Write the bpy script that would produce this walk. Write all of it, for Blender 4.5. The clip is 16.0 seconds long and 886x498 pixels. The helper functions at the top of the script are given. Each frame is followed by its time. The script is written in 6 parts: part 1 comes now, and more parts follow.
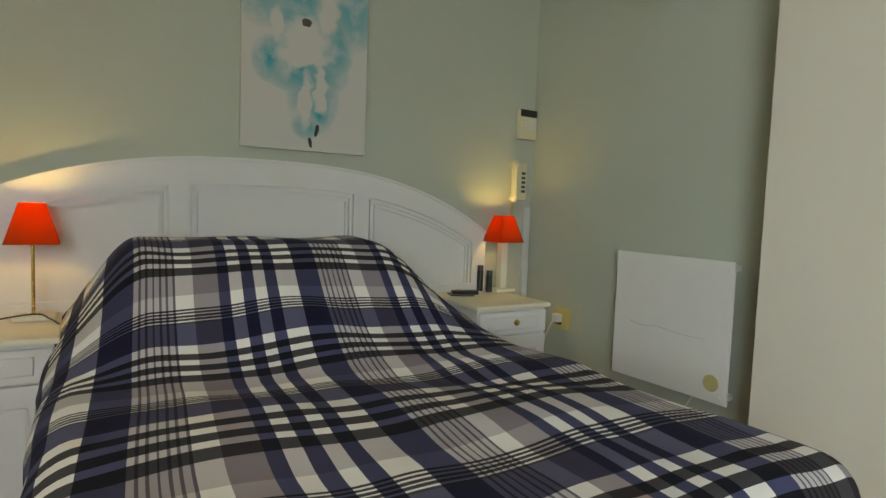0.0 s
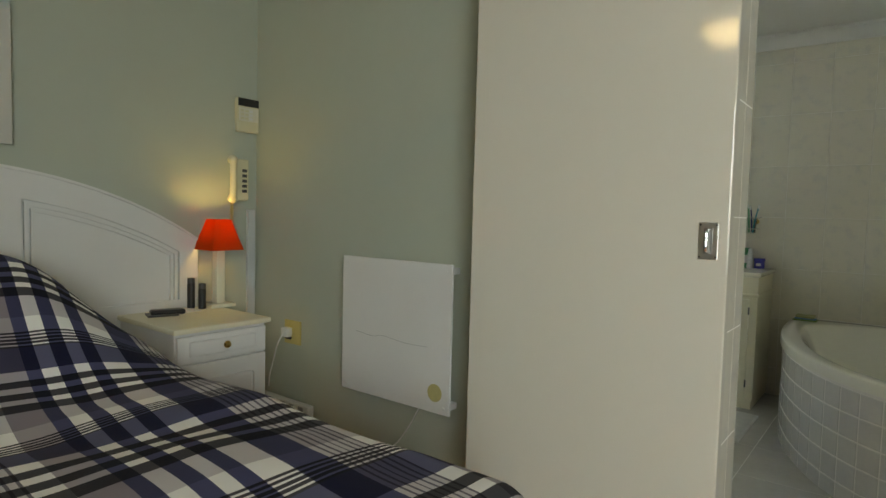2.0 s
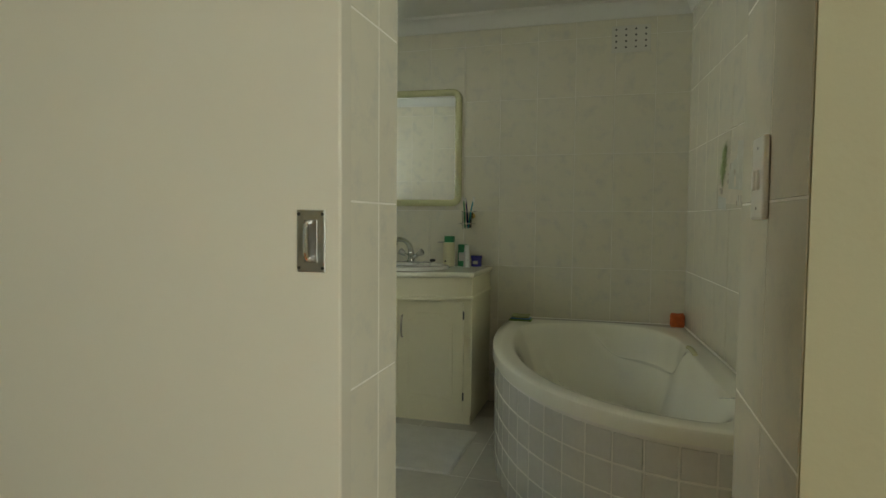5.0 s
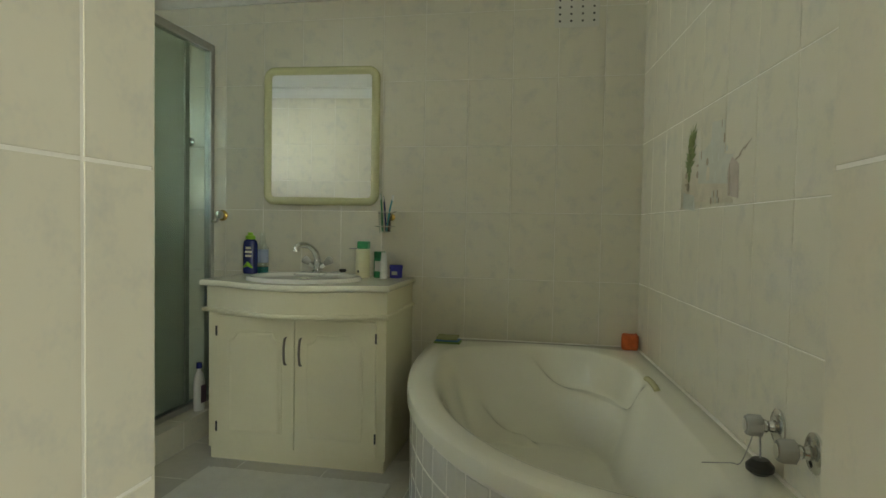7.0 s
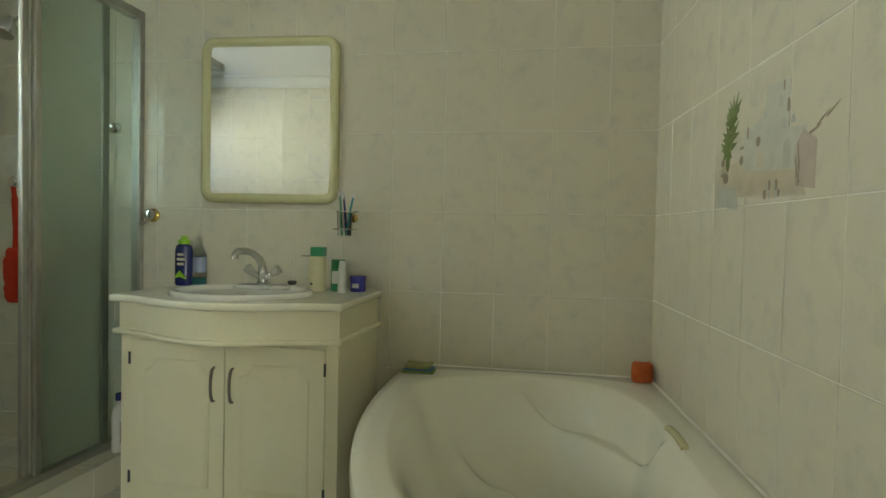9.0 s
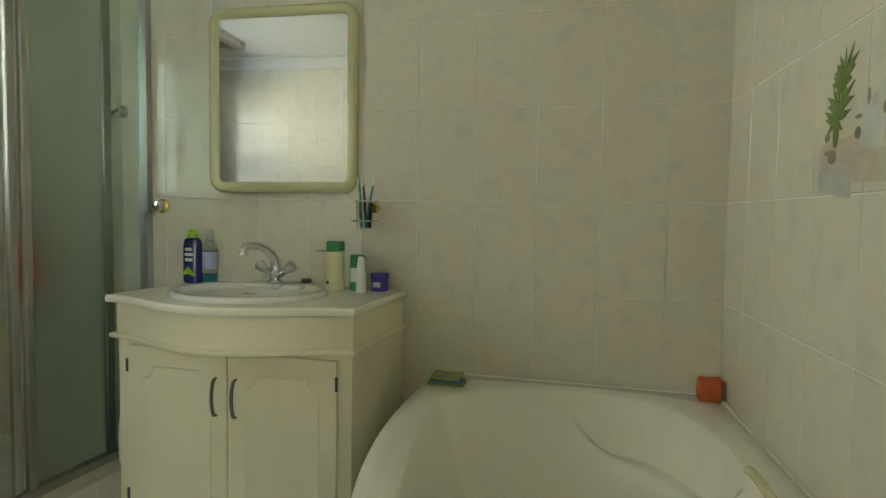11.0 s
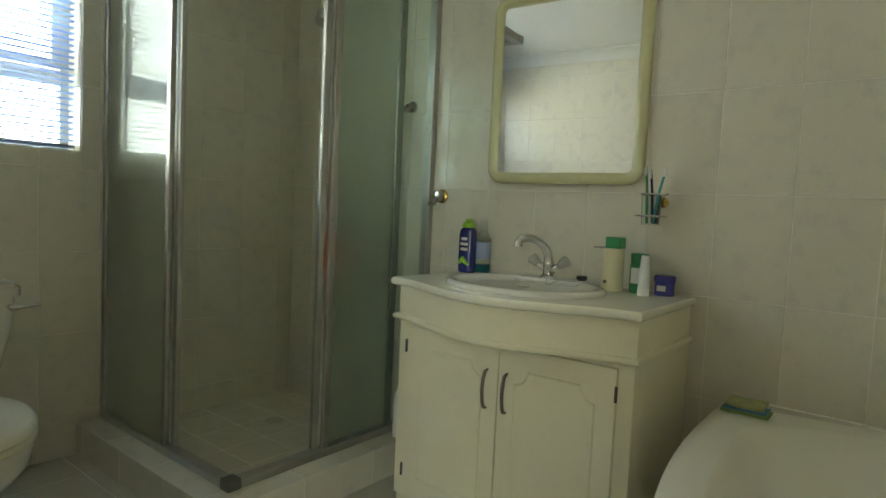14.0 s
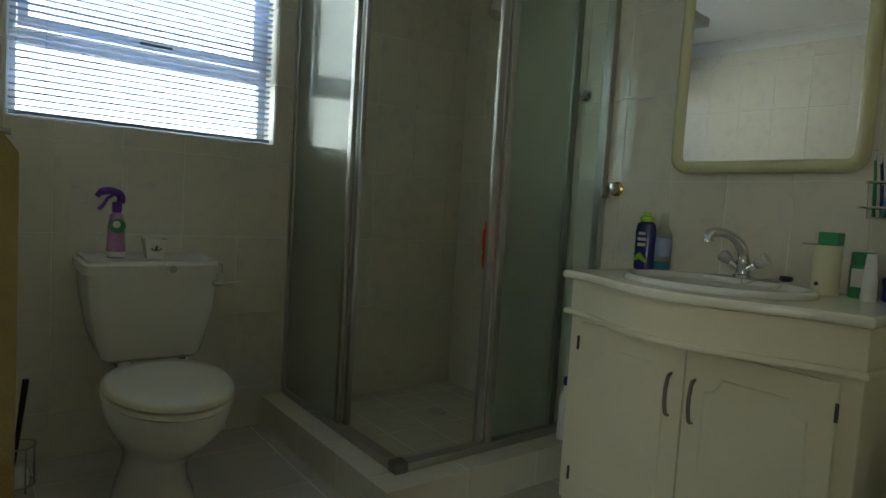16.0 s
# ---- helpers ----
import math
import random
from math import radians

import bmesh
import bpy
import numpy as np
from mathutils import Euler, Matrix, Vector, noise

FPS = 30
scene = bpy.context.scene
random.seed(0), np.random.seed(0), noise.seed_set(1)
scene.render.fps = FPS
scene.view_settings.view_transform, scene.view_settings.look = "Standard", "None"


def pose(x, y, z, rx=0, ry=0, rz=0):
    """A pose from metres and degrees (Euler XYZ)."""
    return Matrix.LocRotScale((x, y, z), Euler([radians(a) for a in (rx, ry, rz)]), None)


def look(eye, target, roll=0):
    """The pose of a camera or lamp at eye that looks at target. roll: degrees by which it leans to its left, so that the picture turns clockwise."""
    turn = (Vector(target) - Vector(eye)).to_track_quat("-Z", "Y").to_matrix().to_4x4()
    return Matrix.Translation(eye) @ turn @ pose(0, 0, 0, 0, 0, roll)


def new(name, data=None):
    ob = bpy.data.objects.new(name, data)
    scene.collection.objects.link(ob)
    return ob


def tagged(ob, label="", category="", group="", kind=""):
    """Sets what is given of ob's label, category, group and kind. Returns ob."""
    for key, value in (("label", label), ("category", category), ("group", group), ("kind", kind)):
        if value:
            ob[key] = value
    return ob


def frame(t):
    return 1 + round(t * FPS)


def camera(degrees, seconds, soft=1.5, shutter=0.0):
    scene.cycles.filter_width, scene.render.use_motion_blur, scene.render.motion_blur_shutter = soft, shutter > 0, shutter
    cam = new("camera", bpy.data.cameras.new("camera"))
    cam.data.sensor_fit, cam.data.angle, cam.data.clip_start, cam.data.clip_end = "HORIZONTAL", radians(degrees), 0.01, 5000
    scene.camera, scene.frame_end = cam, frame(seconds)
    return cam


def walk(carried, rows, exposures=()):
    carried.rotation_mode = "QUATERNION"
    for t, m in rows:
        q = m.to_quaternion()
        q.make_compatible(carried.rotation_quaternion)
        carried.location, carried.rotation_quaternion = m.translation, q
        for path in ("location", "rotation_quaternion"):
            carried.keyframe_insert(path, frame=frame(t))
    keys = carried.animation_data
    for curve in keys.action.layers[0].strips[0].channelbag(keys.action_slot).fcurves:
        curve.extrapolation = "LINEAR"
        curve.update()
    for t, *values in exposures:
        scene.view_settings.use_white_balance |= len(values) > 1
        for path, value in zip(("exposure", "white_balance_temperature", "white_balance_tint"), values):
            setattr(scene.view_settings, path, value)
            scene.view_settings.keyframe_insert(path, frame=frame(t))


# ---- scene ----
cam = camera(72.9, 16.0)
PATH = [
    (0, (-0.05, 0.014, 1.123), (1.002, 1.709, 0.979), 2.1),
    (0.5, (0.064, 0.006, 1.136), (1.243, 1.615, 0.992), 2.0),
    (1, (0.144, 0.015, 1.136), (1.464, 1.512, 0.998), 1.9),
    (1.5, (0.247, 0.027, 1.143), (1.675, 1.421, 1.01), 1.7),
    (2, (0.378, 0.057, 1.135), (1.955, 1.281, 1.017), 1.5),
    (2.5, (0.485, 0.041, 1.139), (2.166, 1.118, 1.022), 1.0),
    (3, (0.603, 0.009, 1.136), (2.384, 0.913, 1.027), 0.9),
    (3.5, (0.743, -0.032, 1.124), (2.569, 0.778, 1.018), 0.6),
    (4, (0.891, -0.044, 1.117), (2.751, 0.684, 1.01), 0.4),
    (4.5, (1.067, -0.007, 1.118), (2.96, 0.63, 1.014), 0.4),
    (7, (1.833, 0.033, 1.09), (3.797, 0.403, 1.017), 1.0),
    (7.5, (2.004, -0.001, 1.07), (3.971, 0.359, 1.013), 1.1),
    (8, (2.117, -0.001, 1.067), (4.083, 0.36, 1.006), 1.1),
    (8.5, (2.248, 0.028, 1.074), (4.216, 0.382, 1.02), 1.3),
    (10.8, (2.661, 0.019, 1.129), (4.601, 0.491, 1.004), 0.6),
    (11, (2.682, 0.029, 1.113), (4.612, 0.543, 1.001), 0.9),
    (11.5, (2.732, 0.059, 1.096), (4.623, 0.701, 0.986), 0.8),
    (12, (2.758, 0.099, 1.118), (4.592, 0.888, 0.989), 1.1),
    (12.5, (2.766, 0.136, 1.1), (4.544, 1.044, 0.975), 1.8),
    (13, (2.784, 0.139, 1.093), (4.495, 1.167, 0.964), 2.1),
    (13.5, (2.778, 0.153, 1.076), (4.425, 1.282, 0.955), 2.7),
    (14, (2.769, 0.186, 1.074), (4.337, 1.422, 0.945), 2.8),
    (14.5, (2.79, 0.21, 1.061), (4.253, 1.568, 0.924), 2.9),
    (15, (2.816, 0.231, 1.043), (4.168, 1.699, 0.91), 3.2),
    (15.5, (2.789, 0.265, 1.035), (4.061, 1.803, 0.897), 3.4),
    (16, (2.764, 0.28, 1.012), (3.977, 1.864, 0.876), 3.6),
]

EXPO = [(0, -1.28, 7400, 9), (3, -1.58, 8050, 7), (4.5, -1.62, 8800, 4), (7, -1.28, 8700, 2), (8.5, -0.94, 8800, 2), (11, -0.92, 8900, 4), (12.5, -0.91, 8900, 3), (13.5, -0.98, 8800, 3), (15, -1.48, 8100, 4), (16, -2.04, 7900, 4)]
walk(cam, [(t, look(eye, target, roll)) for t, eye, target, roll in PATH], EXPO)

# ---- world and lights ----
world = bpy.data.worlds.new("world")
scene.world = world
world.use_nodes = True
wn = world.node_tree.nodes
sky = wn.new("ShaderNodeTexSky")
sky.sky_type, sky.sun_disc, sky.sun_elevation, sky.sun_rotation = "NISHITA", False, radians(40), radians(150)
wn["Background"].inputs["Strength"].default_value = 0.10
world.node_tree.links.new(sky.outputs[0], wn["Background"].inputs["Color"])


def lamp(name, kind, m, energy, color, **kw):
    d = bpy.data.lights.new(name, kind)
    d.energy, d.color = energy, color
    if "size" in kw:
        d.shape, d.size, d.size_y = "RECTANGLE", kw["size"][0], kw["size"][1]
    if "radius" in kw:
        d.shadow_soft_size = kw["radius"]
    ob = new(name, d)
    ob.matrix_world = m
    return ob


sun = lamp("sun", "SUN", look((0, 0, 10), (3, -3, 0)), 2.0, (1, 0.95, 0.88))
sun.data.angle = radians(0.5)
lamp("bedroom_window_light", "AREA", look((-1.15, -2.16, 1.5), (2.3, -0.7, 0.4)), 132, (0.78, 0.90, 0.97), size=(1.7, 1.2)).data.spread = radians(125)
lamp("bathroom_window_light", "AREA", look((3.285, 3.05, 1.68), (3.285, 0.6, 0.9)), 64, (0.83, 0.92, 0.90), size=(0.95, 0.85))


# ---- materials ----
def mat(name, base, rough=0.5, metal=0.0, var=0.08, scale=6.0, bump=0.0, bscale=90.0, tint=None, extra=None, lo=0.4, hi=0.95):
    m = bpy.data.materials.new(name)
    m.use_nodes = True
    n, l = m.node_tree.nodes, m.node_tree.links
    b = n["Principled BSDF"]
    b.inputs["Roughness"].default_value, b.inputs["Metallic"].default_value = rough, metal
    tc, oi, add = n.new("ShaderNodeTexCoord"), n.new("ShaderNodeObjectInfo"), n.new("ShaderNodeVectorMath")
    mul = n.new("ShaderNodeMath")
    mul.operation, mul.inputs[1].default_value = "MULTIPLY", 37.0
    l.new(oi.outputs["Random"], mul.inputs[0])
    l.new(tc.outputs["Object"], add.inputs[0])
    l.new(mul.outputs[0], add.inputs[1])
    big, small, mix = n.new("ShaderNodeTexNoise"), n.new("ShaderNodeTexNoise"), n.new("ShaderNodeMix")
    big.inputs["Scale"].default_value, small.inputs["Scale"].default_value = scale, scale * 9
    big.inputs["Detail"].default_value = small.inputs["Detail"].default_value = 4
    l.new(add.outputs[0], big.inputs["Vector"])
    l.new(add.outputs[0], small.inputs["Vector"])
    s = n.new("ShaderNodeMath")
    s.operation = "ADD"
    h = n.new("ShaderNodeMath")
    h.operation, h.inputs[1].default_value = "MULTIPLY", 0.35
    l.new(small.outputs["Fac"], h.inputs[0])
    l.new(big.outputs["Fac"], s.inputs[0])
    l.new(h.outputs[0], s.inputs[1])
    r = n.new("ShaderNodeMapRange")
    r.inputs["From Min"].default_value, r.inputs["From Max"].default_value = lo, hi
    l.new(s.outputs[0], r.inputs["Value"])
    mix.data_type = "RGBA"
    dark = tint or tuple(c * (1 - 2 * var) for c in base)
    mix.inputs[6].default_value = (*dark, 1)
    mix.inputs[7].default_value = (*base, 1)
    l.new(r.outputs[0], mix.inputs["Factor"])
    l.new(mix.outputs[2], b.inputs["Base Color"])
    if bump:
        bn, bp = n.new("ShaderNodeTexNoise"), n.new("ShaderNodeBump")
        bn.inputs["Scale"].default_value, bn.inputs["Detail"].default_value = bscale, 3
        bp.inputs["Strength"].default_value, bp.inputs["Distance"].default_value = bump, 0.004
        l.new(add.outputs[0], bn.inputs["Vector"])
        l.new(bn.outputs["Fac"], bp.inputs["Height"])
        l.new(bp.outputs[0], b.inputs["Normal"])
    for key, value in (extra or {}).items():
        b.inputs[key].default_value = value
    return m


SAGE = mat("sage_paint", (0.475, 0.515, 0.43), 0.6, var=0.03, scale=1.5, bump=0.10, bscale=120)
BEIGE = mat("cream_plaster", (0.37, 0.34, 0.225), 0.65, var=0.03, scale=2, bump=0.14, bscale=70)
WHITE_CEIL = mat("white_ceiling", (0.78, 0.78, 0.75), 0.8, var=0.02, scale=2, bump=0.05)
DOOR_PAINT = mat("cream_gloss_door", (0.72, 0.69, 0.60), 0.09, var=0.015, scale=2, bump=0.02, bscale=14)
WHITE_FURN = mat("white_lacquer", (0.76, 0.76, 0.74), 0.32, var=0.02, scale=4, bump=0.02)
CREAM_FURN = mat("cream_lacquer", (0.83, 0.79, 0.60), 0.35, var=0.03, scale=5, bump=0.03)
CREAM_PLASTIC = mat("cream_plastic", (0.70, 0.66, 0.45), 0.3, var=0.02)
TILE = mat("mottled_tile", (0.745, 0.712, 0.61), 0.13, tint=(0.65, 0.635, 0.575), lo=0.40, hi=0.66, scale=15, bump=0.015, bscale=9)
TILE_FLOOR = mat("floor_tile", (0.66, 0.64, 0.58), 0.22, tint=(0.55, 0.53, 0.48), scale=5, bump=0.03, bscale=20)
TILE_SMALL = mat("small_white_tile", (0.74, 0.73, 0.69), 0.15, tint=(0.63, 0.62, 0.59), scale=6)
GROUT = mat("white_grout", (0.88, 0.86, 0.81), 0.85, var=0.06, scale=12, bump=0.2)
WOOD = mat("orange_wood", (0.55, 0.215, 0.06), 0.35, var=0.2, scale=9, bump=0.05)
ACRYLIC = mat("cream_acrylic", (0.92, 0.91, 0.81), 0.07, var=0.012, scale=3)
CERAMIC = mat("white_ceramic", (0.78, 0.77, 0.72), 0.08, var=0.012, scale=3)
SEAT = mat("cream_seat_plastic", (0.74, 0.72, 0.58), 0.18, var=0.015, scale=3)
CHROME = mat("chrome", (0.75, 0.75, 0.75), 0.12, 1.0, var=0.05)
STEEL = mat("brushed_steel", (0.42, 0.42, 0.41), 0.36, 1.0, var=0.08, scale=20)
ALU = mat("satin_aluminium", (0.52, 0.52, 0.50), 0.45, 1.0, var=0.06, scale=12)
PULL_STEEL = mat("satin_steel", (0.66, 0.66, 0.64), 0.34, 1.0, var=0.06, scale=20)
HANDLE_STEEL = mat("dark_bronze_steel", (0.26, 0.235, 0.20), 0.32, 1.0, var=0.08, scale=20)
BRASS = mat("brass", (0.72, 0.52, 0.18), 0.2, 1.0, var=0.08)
BLACK = mat("black_plastic", (0.02, 0.02, 0.022), 0.35, var=0.1)
GREY_METAL = mat("dark_grey_metal", (0.10, 0.10, 0.10), 0.4, 0.6)
WHITE_PLASTIC = mat("white_plastic", (0.75, 0.75, 0.73), 0.3, var=0.02)
YELLOW_PLASTIC = mat("yellowed_plastic", (0.62, 0.53, 0.20), 0.35, var=0.04)
HEATER = mat("white_heater_board", (0.76, 0.76, 0.74), 0.55, var=0.02, scale=3, bump=0.04)
WINDOW_PAINT = mat("white_window_paint", (0.72, 0.74, 0.76), 0.4, var=0.03)
# White slats; the dim blue of daylight behind them is put into this colour.
SLAT = mat("backlit_blue_slat", (0.30, 0.45, 0.74), 0.4, var=0.02)
RED = mat("red_fabric", (0.80, 0.05, 0.02), 0.9, var=0.1, scale=40, bump=0.6, bscale=400)
ORANGE = mat("orange_sponge", (0.75, 0.16, 0.05), 0.9, var=0.2, scale=30, bump=0.8, bscale=150)
BLUE = mat("blue_plastic", (0.02, 0.03, 0.16), 0.25, var=0.05)
BLUE2 = mat("bright_blue_plastic", (0.06, 0.06, 0.40), 0.25, var=0.05)
GREEN = mat("green_plastic", (0.03, 0.30, 0.13), 0.3, var=0.05)
LIME = mat("lime_plastic", (0.28, 0.60, 0.04), 0.3, var=0.05)
PURPLE = mat("purple_plastic", (0.14, 0.03, 0.42), 0.3, var=0.05)
MAUVE = mat("mauve_label", (0.56, 0.30, 0.54), 0.4, var=0.25, scale=20)
TEAL = mat("teal_gel", (0.05, 0.35, 0.42), 0.2, var=0.1)
OLIVE = mat("olive_sponge", (0.40, 0.42, 0.22), 0.9, var=0.15, scale=40, bump=0.6, bscale=200)
MAT_WHITE = mat("white_bath_mat", (0.74, 0.73, 0.68), 0.95, var=0.06, scale=14, bump=1.0, bscale=160)
MIRROR = mat("mirror_silver", (0.92, 0.93, 0.92), 0.0, 1.0, var=0.0)
MIRROR_FRAME = mat("pale_yellow_frame", (0.66, 0.65, 0.40), 0.22, var=0.02, scale=4)
CLEAR = mat("clear_plastic", (0.9, 0.95, 0.95), 0.05, var=0.0, extra={"Transmission Weight": 1.0, "IOR": 1.2})
FROST = mat("frosted_glass", (0.89, 0.95, 0.92), 0.44, var=0.02, extra={"Transmission Weight": 1.0, "IOR": 1.07, "Specular IOR Level": 0.0, "Coat Weight": 0.45, "Coat Roughness": 0.01})
PANE = mat("window_pane", (0.95, 0.97, 1.0), 0.02, var=0.0, extra={"Transmission Weight": 1.0, "IOR": 1.1})


def glow(name, color, strength):
    m = bpy.data.materials.new(name)
    m.use_nodes = True
    b = m.node_tree.nodes["Principled BSDF"]
    b.inputs["Base Color"].default_value = (*color, 1)
    b.inputs["Emission Color"].default_value = (*color, 1)
    b.inputs["Emission Strength"].default_value = strength
    return m


BULB = glow("lit_bulb", (1.0, 0.72, 0.32), 12)
BRIGHT_SKY = glow("bright_haze", (0.66, 0.82, 1.0), 12)


def shade_material():
    m = bpy.data.materials.new("red_shade_fabric")
    m.use_nodes = True
    n, l = m.node_tree.nodes, m.node_tree.links
    d, t, mx = n.new("ShaderNodeBsdfDiffuse"), n.new("ShaderNodeBsdfTranslucent"), n.new("ShaderNodeMixShader")
    w = n.new("ShaderNodeTexNoise")
    w.inputs["Scale"].default_value = 300
    c = n.new("ShaderNodeMix")
    c.data_type = "RGBA"
    c.inputs[6].default_value, c.inputs[7].default_value = (0.60, 0.085, 0.018, 1), (0.68, 0.115, 0.024, 1)
    l.new(w.outputs["Fac"], c.inputs["Factor"])
    l.new(c.outputs[2], d.inputs["Color"])
    l.new(c.outputs[2], t.inputs["Color"])
    mx.inputs[0].default_value = 0.50
    l.new(d.outputs[0], mx.inputs[1])
    l.new(t.outputs[0], mx.inputs[2])
    l.new(mx.outputs[0], n["Material Output"].inputs["Surface"])
    return m


SHADE = shade_material()


def plaid_material():
    """Woven check: two stripe sequences multiplied, along the cover's own u and v in metres."""
    m = bpy.data.materials.new("plaid_cotton")
    m.use_nodes = True
    n, l = m.node_tree.nodes, m.node_tree.links
    b = n["Principled BSDF"]
    b.inputs["Roughness"].default_value = 0.85
    uv, sep = n.new("ShaderNodeUVMap"), n.new("ShaderNodeSeparateXYZ")
    uv.uv_map = "cover"
    l.new(uv.outputs[0], sep.inputs[0])
    W, G, L, N, K = (0.92, 0.92, 0.91), (0.40, 0.37, 0.41), (0.60, 0.58, 0.61), (0.07, 0.076, 0.165), (0.030, 0.030, 0.042)
    fine = [(0.143 + 0.0328 * k + d, c) for k in range(6) for d, c in ((0.0, L), (0.0225, (0.17, 0.16, 0.20)))]
    warp = [(0.0, N)] + fine + [(0.34, W), (0.43, G), (0.56, N), (0.62, W), (0.685, N), (0.752, W), (0.814, N), (0.88, W)]
    weft = [(0.0, N)] + [(0.19 + 0.028 * k + d, c) for k in range(5) for d, c in ((0.0, K), (0.017, W))] + [(0.33, W), (0.44, L), (0.62, K), (0.70, W), (0.75, K), (0.81, W), (0.86, K), (0.92, W)]

    def stripes(axis, period, shift, seq):
        d, f, a = n.new("ShaderNodeMath"), n.new("ShaderNodeMath"), n.new("ShaderNodeMath")
        a.operation, a.inputs[1].default_value = "ADD", shift
        d.operation, d.inputs[1].default_value = "DIVIDE", period
        f.operation = "FRACT"
        l.new(sep.outputs[axis], a.inputs[0])
        l.new(a.outputs[0], d.inputs[0])
        l.new(d.outputs[0], f.inputs[0])
        r = n.new("ShaderNodeValToRGB")
        r.color_ramp.interpolation = "CONSTANT"
        els = r.color_ramp.elements
        els[0].position, els[0].color = seq[0][0], (*seq[0][1], 1)
        els.remove(els[1])
        for p, c in seq[1:]:
            e = els.new(p)
            e.color = (*c, 1)
        l.new(f.outputs[0], r.inputs[0])
        return r.outputs[0]

    mul = n.new("ShaderNodeMix")
    mul.data_type, mul.blend_type = "RGBA", "MULTIPLY"
    mul.inputs["Factor"].default_value = 0.96
    l.new(stripes(0, 0.65, -0.077, warp), mul.inputs[6])
    l.new(stripes(1, 0.47, 0.21, weft), mul.inputs[7])
    g = n.new("ShaderNodeGamma")
    g.inputs[1].default_value = 1.0
    l.new(mul.outputs[2], g.inputs[0])
    l.new(g.outputs[0], b.inputs["Base Color"])
    tc, no, bp = n.new("ShaderNodeTexCoord"), n.new("ShaderNodeTexNoise"), n.new("ShaderNodeBump")
    no.inputs["Scale"].default_value = 600
    bp.inputs["Strength"].default_value, bp.inputs["Distance"].default_value = 0.25, 0.002
    l.new(tc.outputs["Object"], no.inputs["Vector"])
    l.new(no.outputs["Fac"], bp.inputs["Height"])
    l.new(bp.outputs[0], b.inputs["Normal"])
    b.inputs["Specular IOR Level"].default_value = 0.25
    return m


PLAID = plaid_material()


# ---- mesh helpers ----
def box(bm, x0, x1, y0, y1, z0, z1, bev=0.0, segs=2):
    r = bmesh.ops.create_cube(bm, size=1.0)
    vs = r["verts"]
    bmesh.ops.scale(bm, vec=(x1 - x0, y1 - y0, z1 - z0), verts=vs)
    bmesh.ops.translate(bm, vec=((x0 + x1) / 2, (y0 + y1) / 2, (z0 + z1) / 2), verts=vs)
    if bev:
        es = {e for v in vs for e in v.link_edges}
        bmesh.ops.bevel(bm, geom=list(es), offset=bev, segments=segs, profile=0.5, affect="EDGES")
    return bm


def B(*a, **k):
    return box(bmesh.new(), *a, **k)


def lathe(profile, segs=24, sx=1.0, sy=1.0, at=(0, 0, 0), bm=None):
    """Turns (radius, height) pairs about z."""
    bm = bm or bmesh.new()
    rings = []
    for r, z in profile:
        rings.append([bm.verts.new((at[0] + sx * r * math.cos(2 * math.pi * k / segs), at[1] + sy * r * math.sin(2 * math.pi * k / segs), at[2] + z)) for k in range(segs)])
    for a, b in zip(rings, rings[1:]):
        for k in range(segs):
            bm.faces.new((a[k], a[(k + 1) % segs], b[(k + 1) % segs], b[k]))
    if profile[0][0] > 1e-6:
        bm.faces.new(rings[0][::-1])
    if profile[-1][0] > 1e-6:
        bm.faces.new(rings[-1])
    bmesh.ops.remove_doubles(bm, verts=bm.verts[:], dist=1e-6)
    return bm


def tube(points, radius, segs=10, bm=None, closed=False):
    """A round bar through the points; radius a number or one for each point."""
    bm = bm or bmesh.new()
    pts = [Vector(p) for p in points]
    rs = radius if isinstance(radius, (list, tuple)) else [radius] * len(pts)
    rings, side = [], None
    for i, p in enumerate(pts):
        d = (pts[min(i + 1, len(pts) - 1)] - pts[max(i - 1, 0)]).normalized()
        if side is None:
            side = d.orthogonal().normalized()
        side = (side - d * side.dot(d)).normalized()
        up = d.cross(side)
        rings.append([bm.verts.new(p + rs[i] * (math.cos(2 * math.pi * k / segs) * side + math.sin(2 * math.pi * k / segs) * up)) for k in range(segs)])
    for a, b in zip(rings, rings[1:]):
        for k in range(segs):
            bm.faces.new((a[k], a[(k + 1) % segs], b[(k + 1) % segs], b[k]))
    bm.faces.new(rings[0][::-1])
    bm.faces.new(rings[-1])
    return bm


def curve_pts(ctrl, n=8):
    """Points of a smooth line through the control points."""
    c = [Vector(p) for p in ctrl]
    out = []
    for i in range(len(c) - 1):
        p0, p1, p2, p3 = c[max(i - 1, 0)], c[i], c[i + 1], c[min(i + 2, len(c) - 1)]
        for k in range(n):
            t = k / n
            out.append(0.5 * ((2 * p1) + (p2 - p0) * t + (2 * p0 - 5 * p1 + 4 * p2 - p3) * t * t + (3 * p1 - p0 - 3 * p2 + p3) * t ** 3))
    out.append(c[-1])
    return out


def slab(outline, z0, z1, bm=None):
    """An outline of (x, y) raised from z0 to z1."""
    bm = bm or bmesh.new()
    a = [bm.verts.new((x, y, z0)) for x, y in outline]
    b = [bm.verts.new((x, y, z1)) for x, y in outline]
    k = len(outline)
    for i in range(k):
        bm.faces.new((a[i], a[(i + 1) % k], b[(i + 1) % k], b[i]))
    bm.faces.new(a[::-1])
    bm.faces.new(b)
    bmesh.ops.recalc_face_normals(bm, faces=bm.faces[:])
    return bm


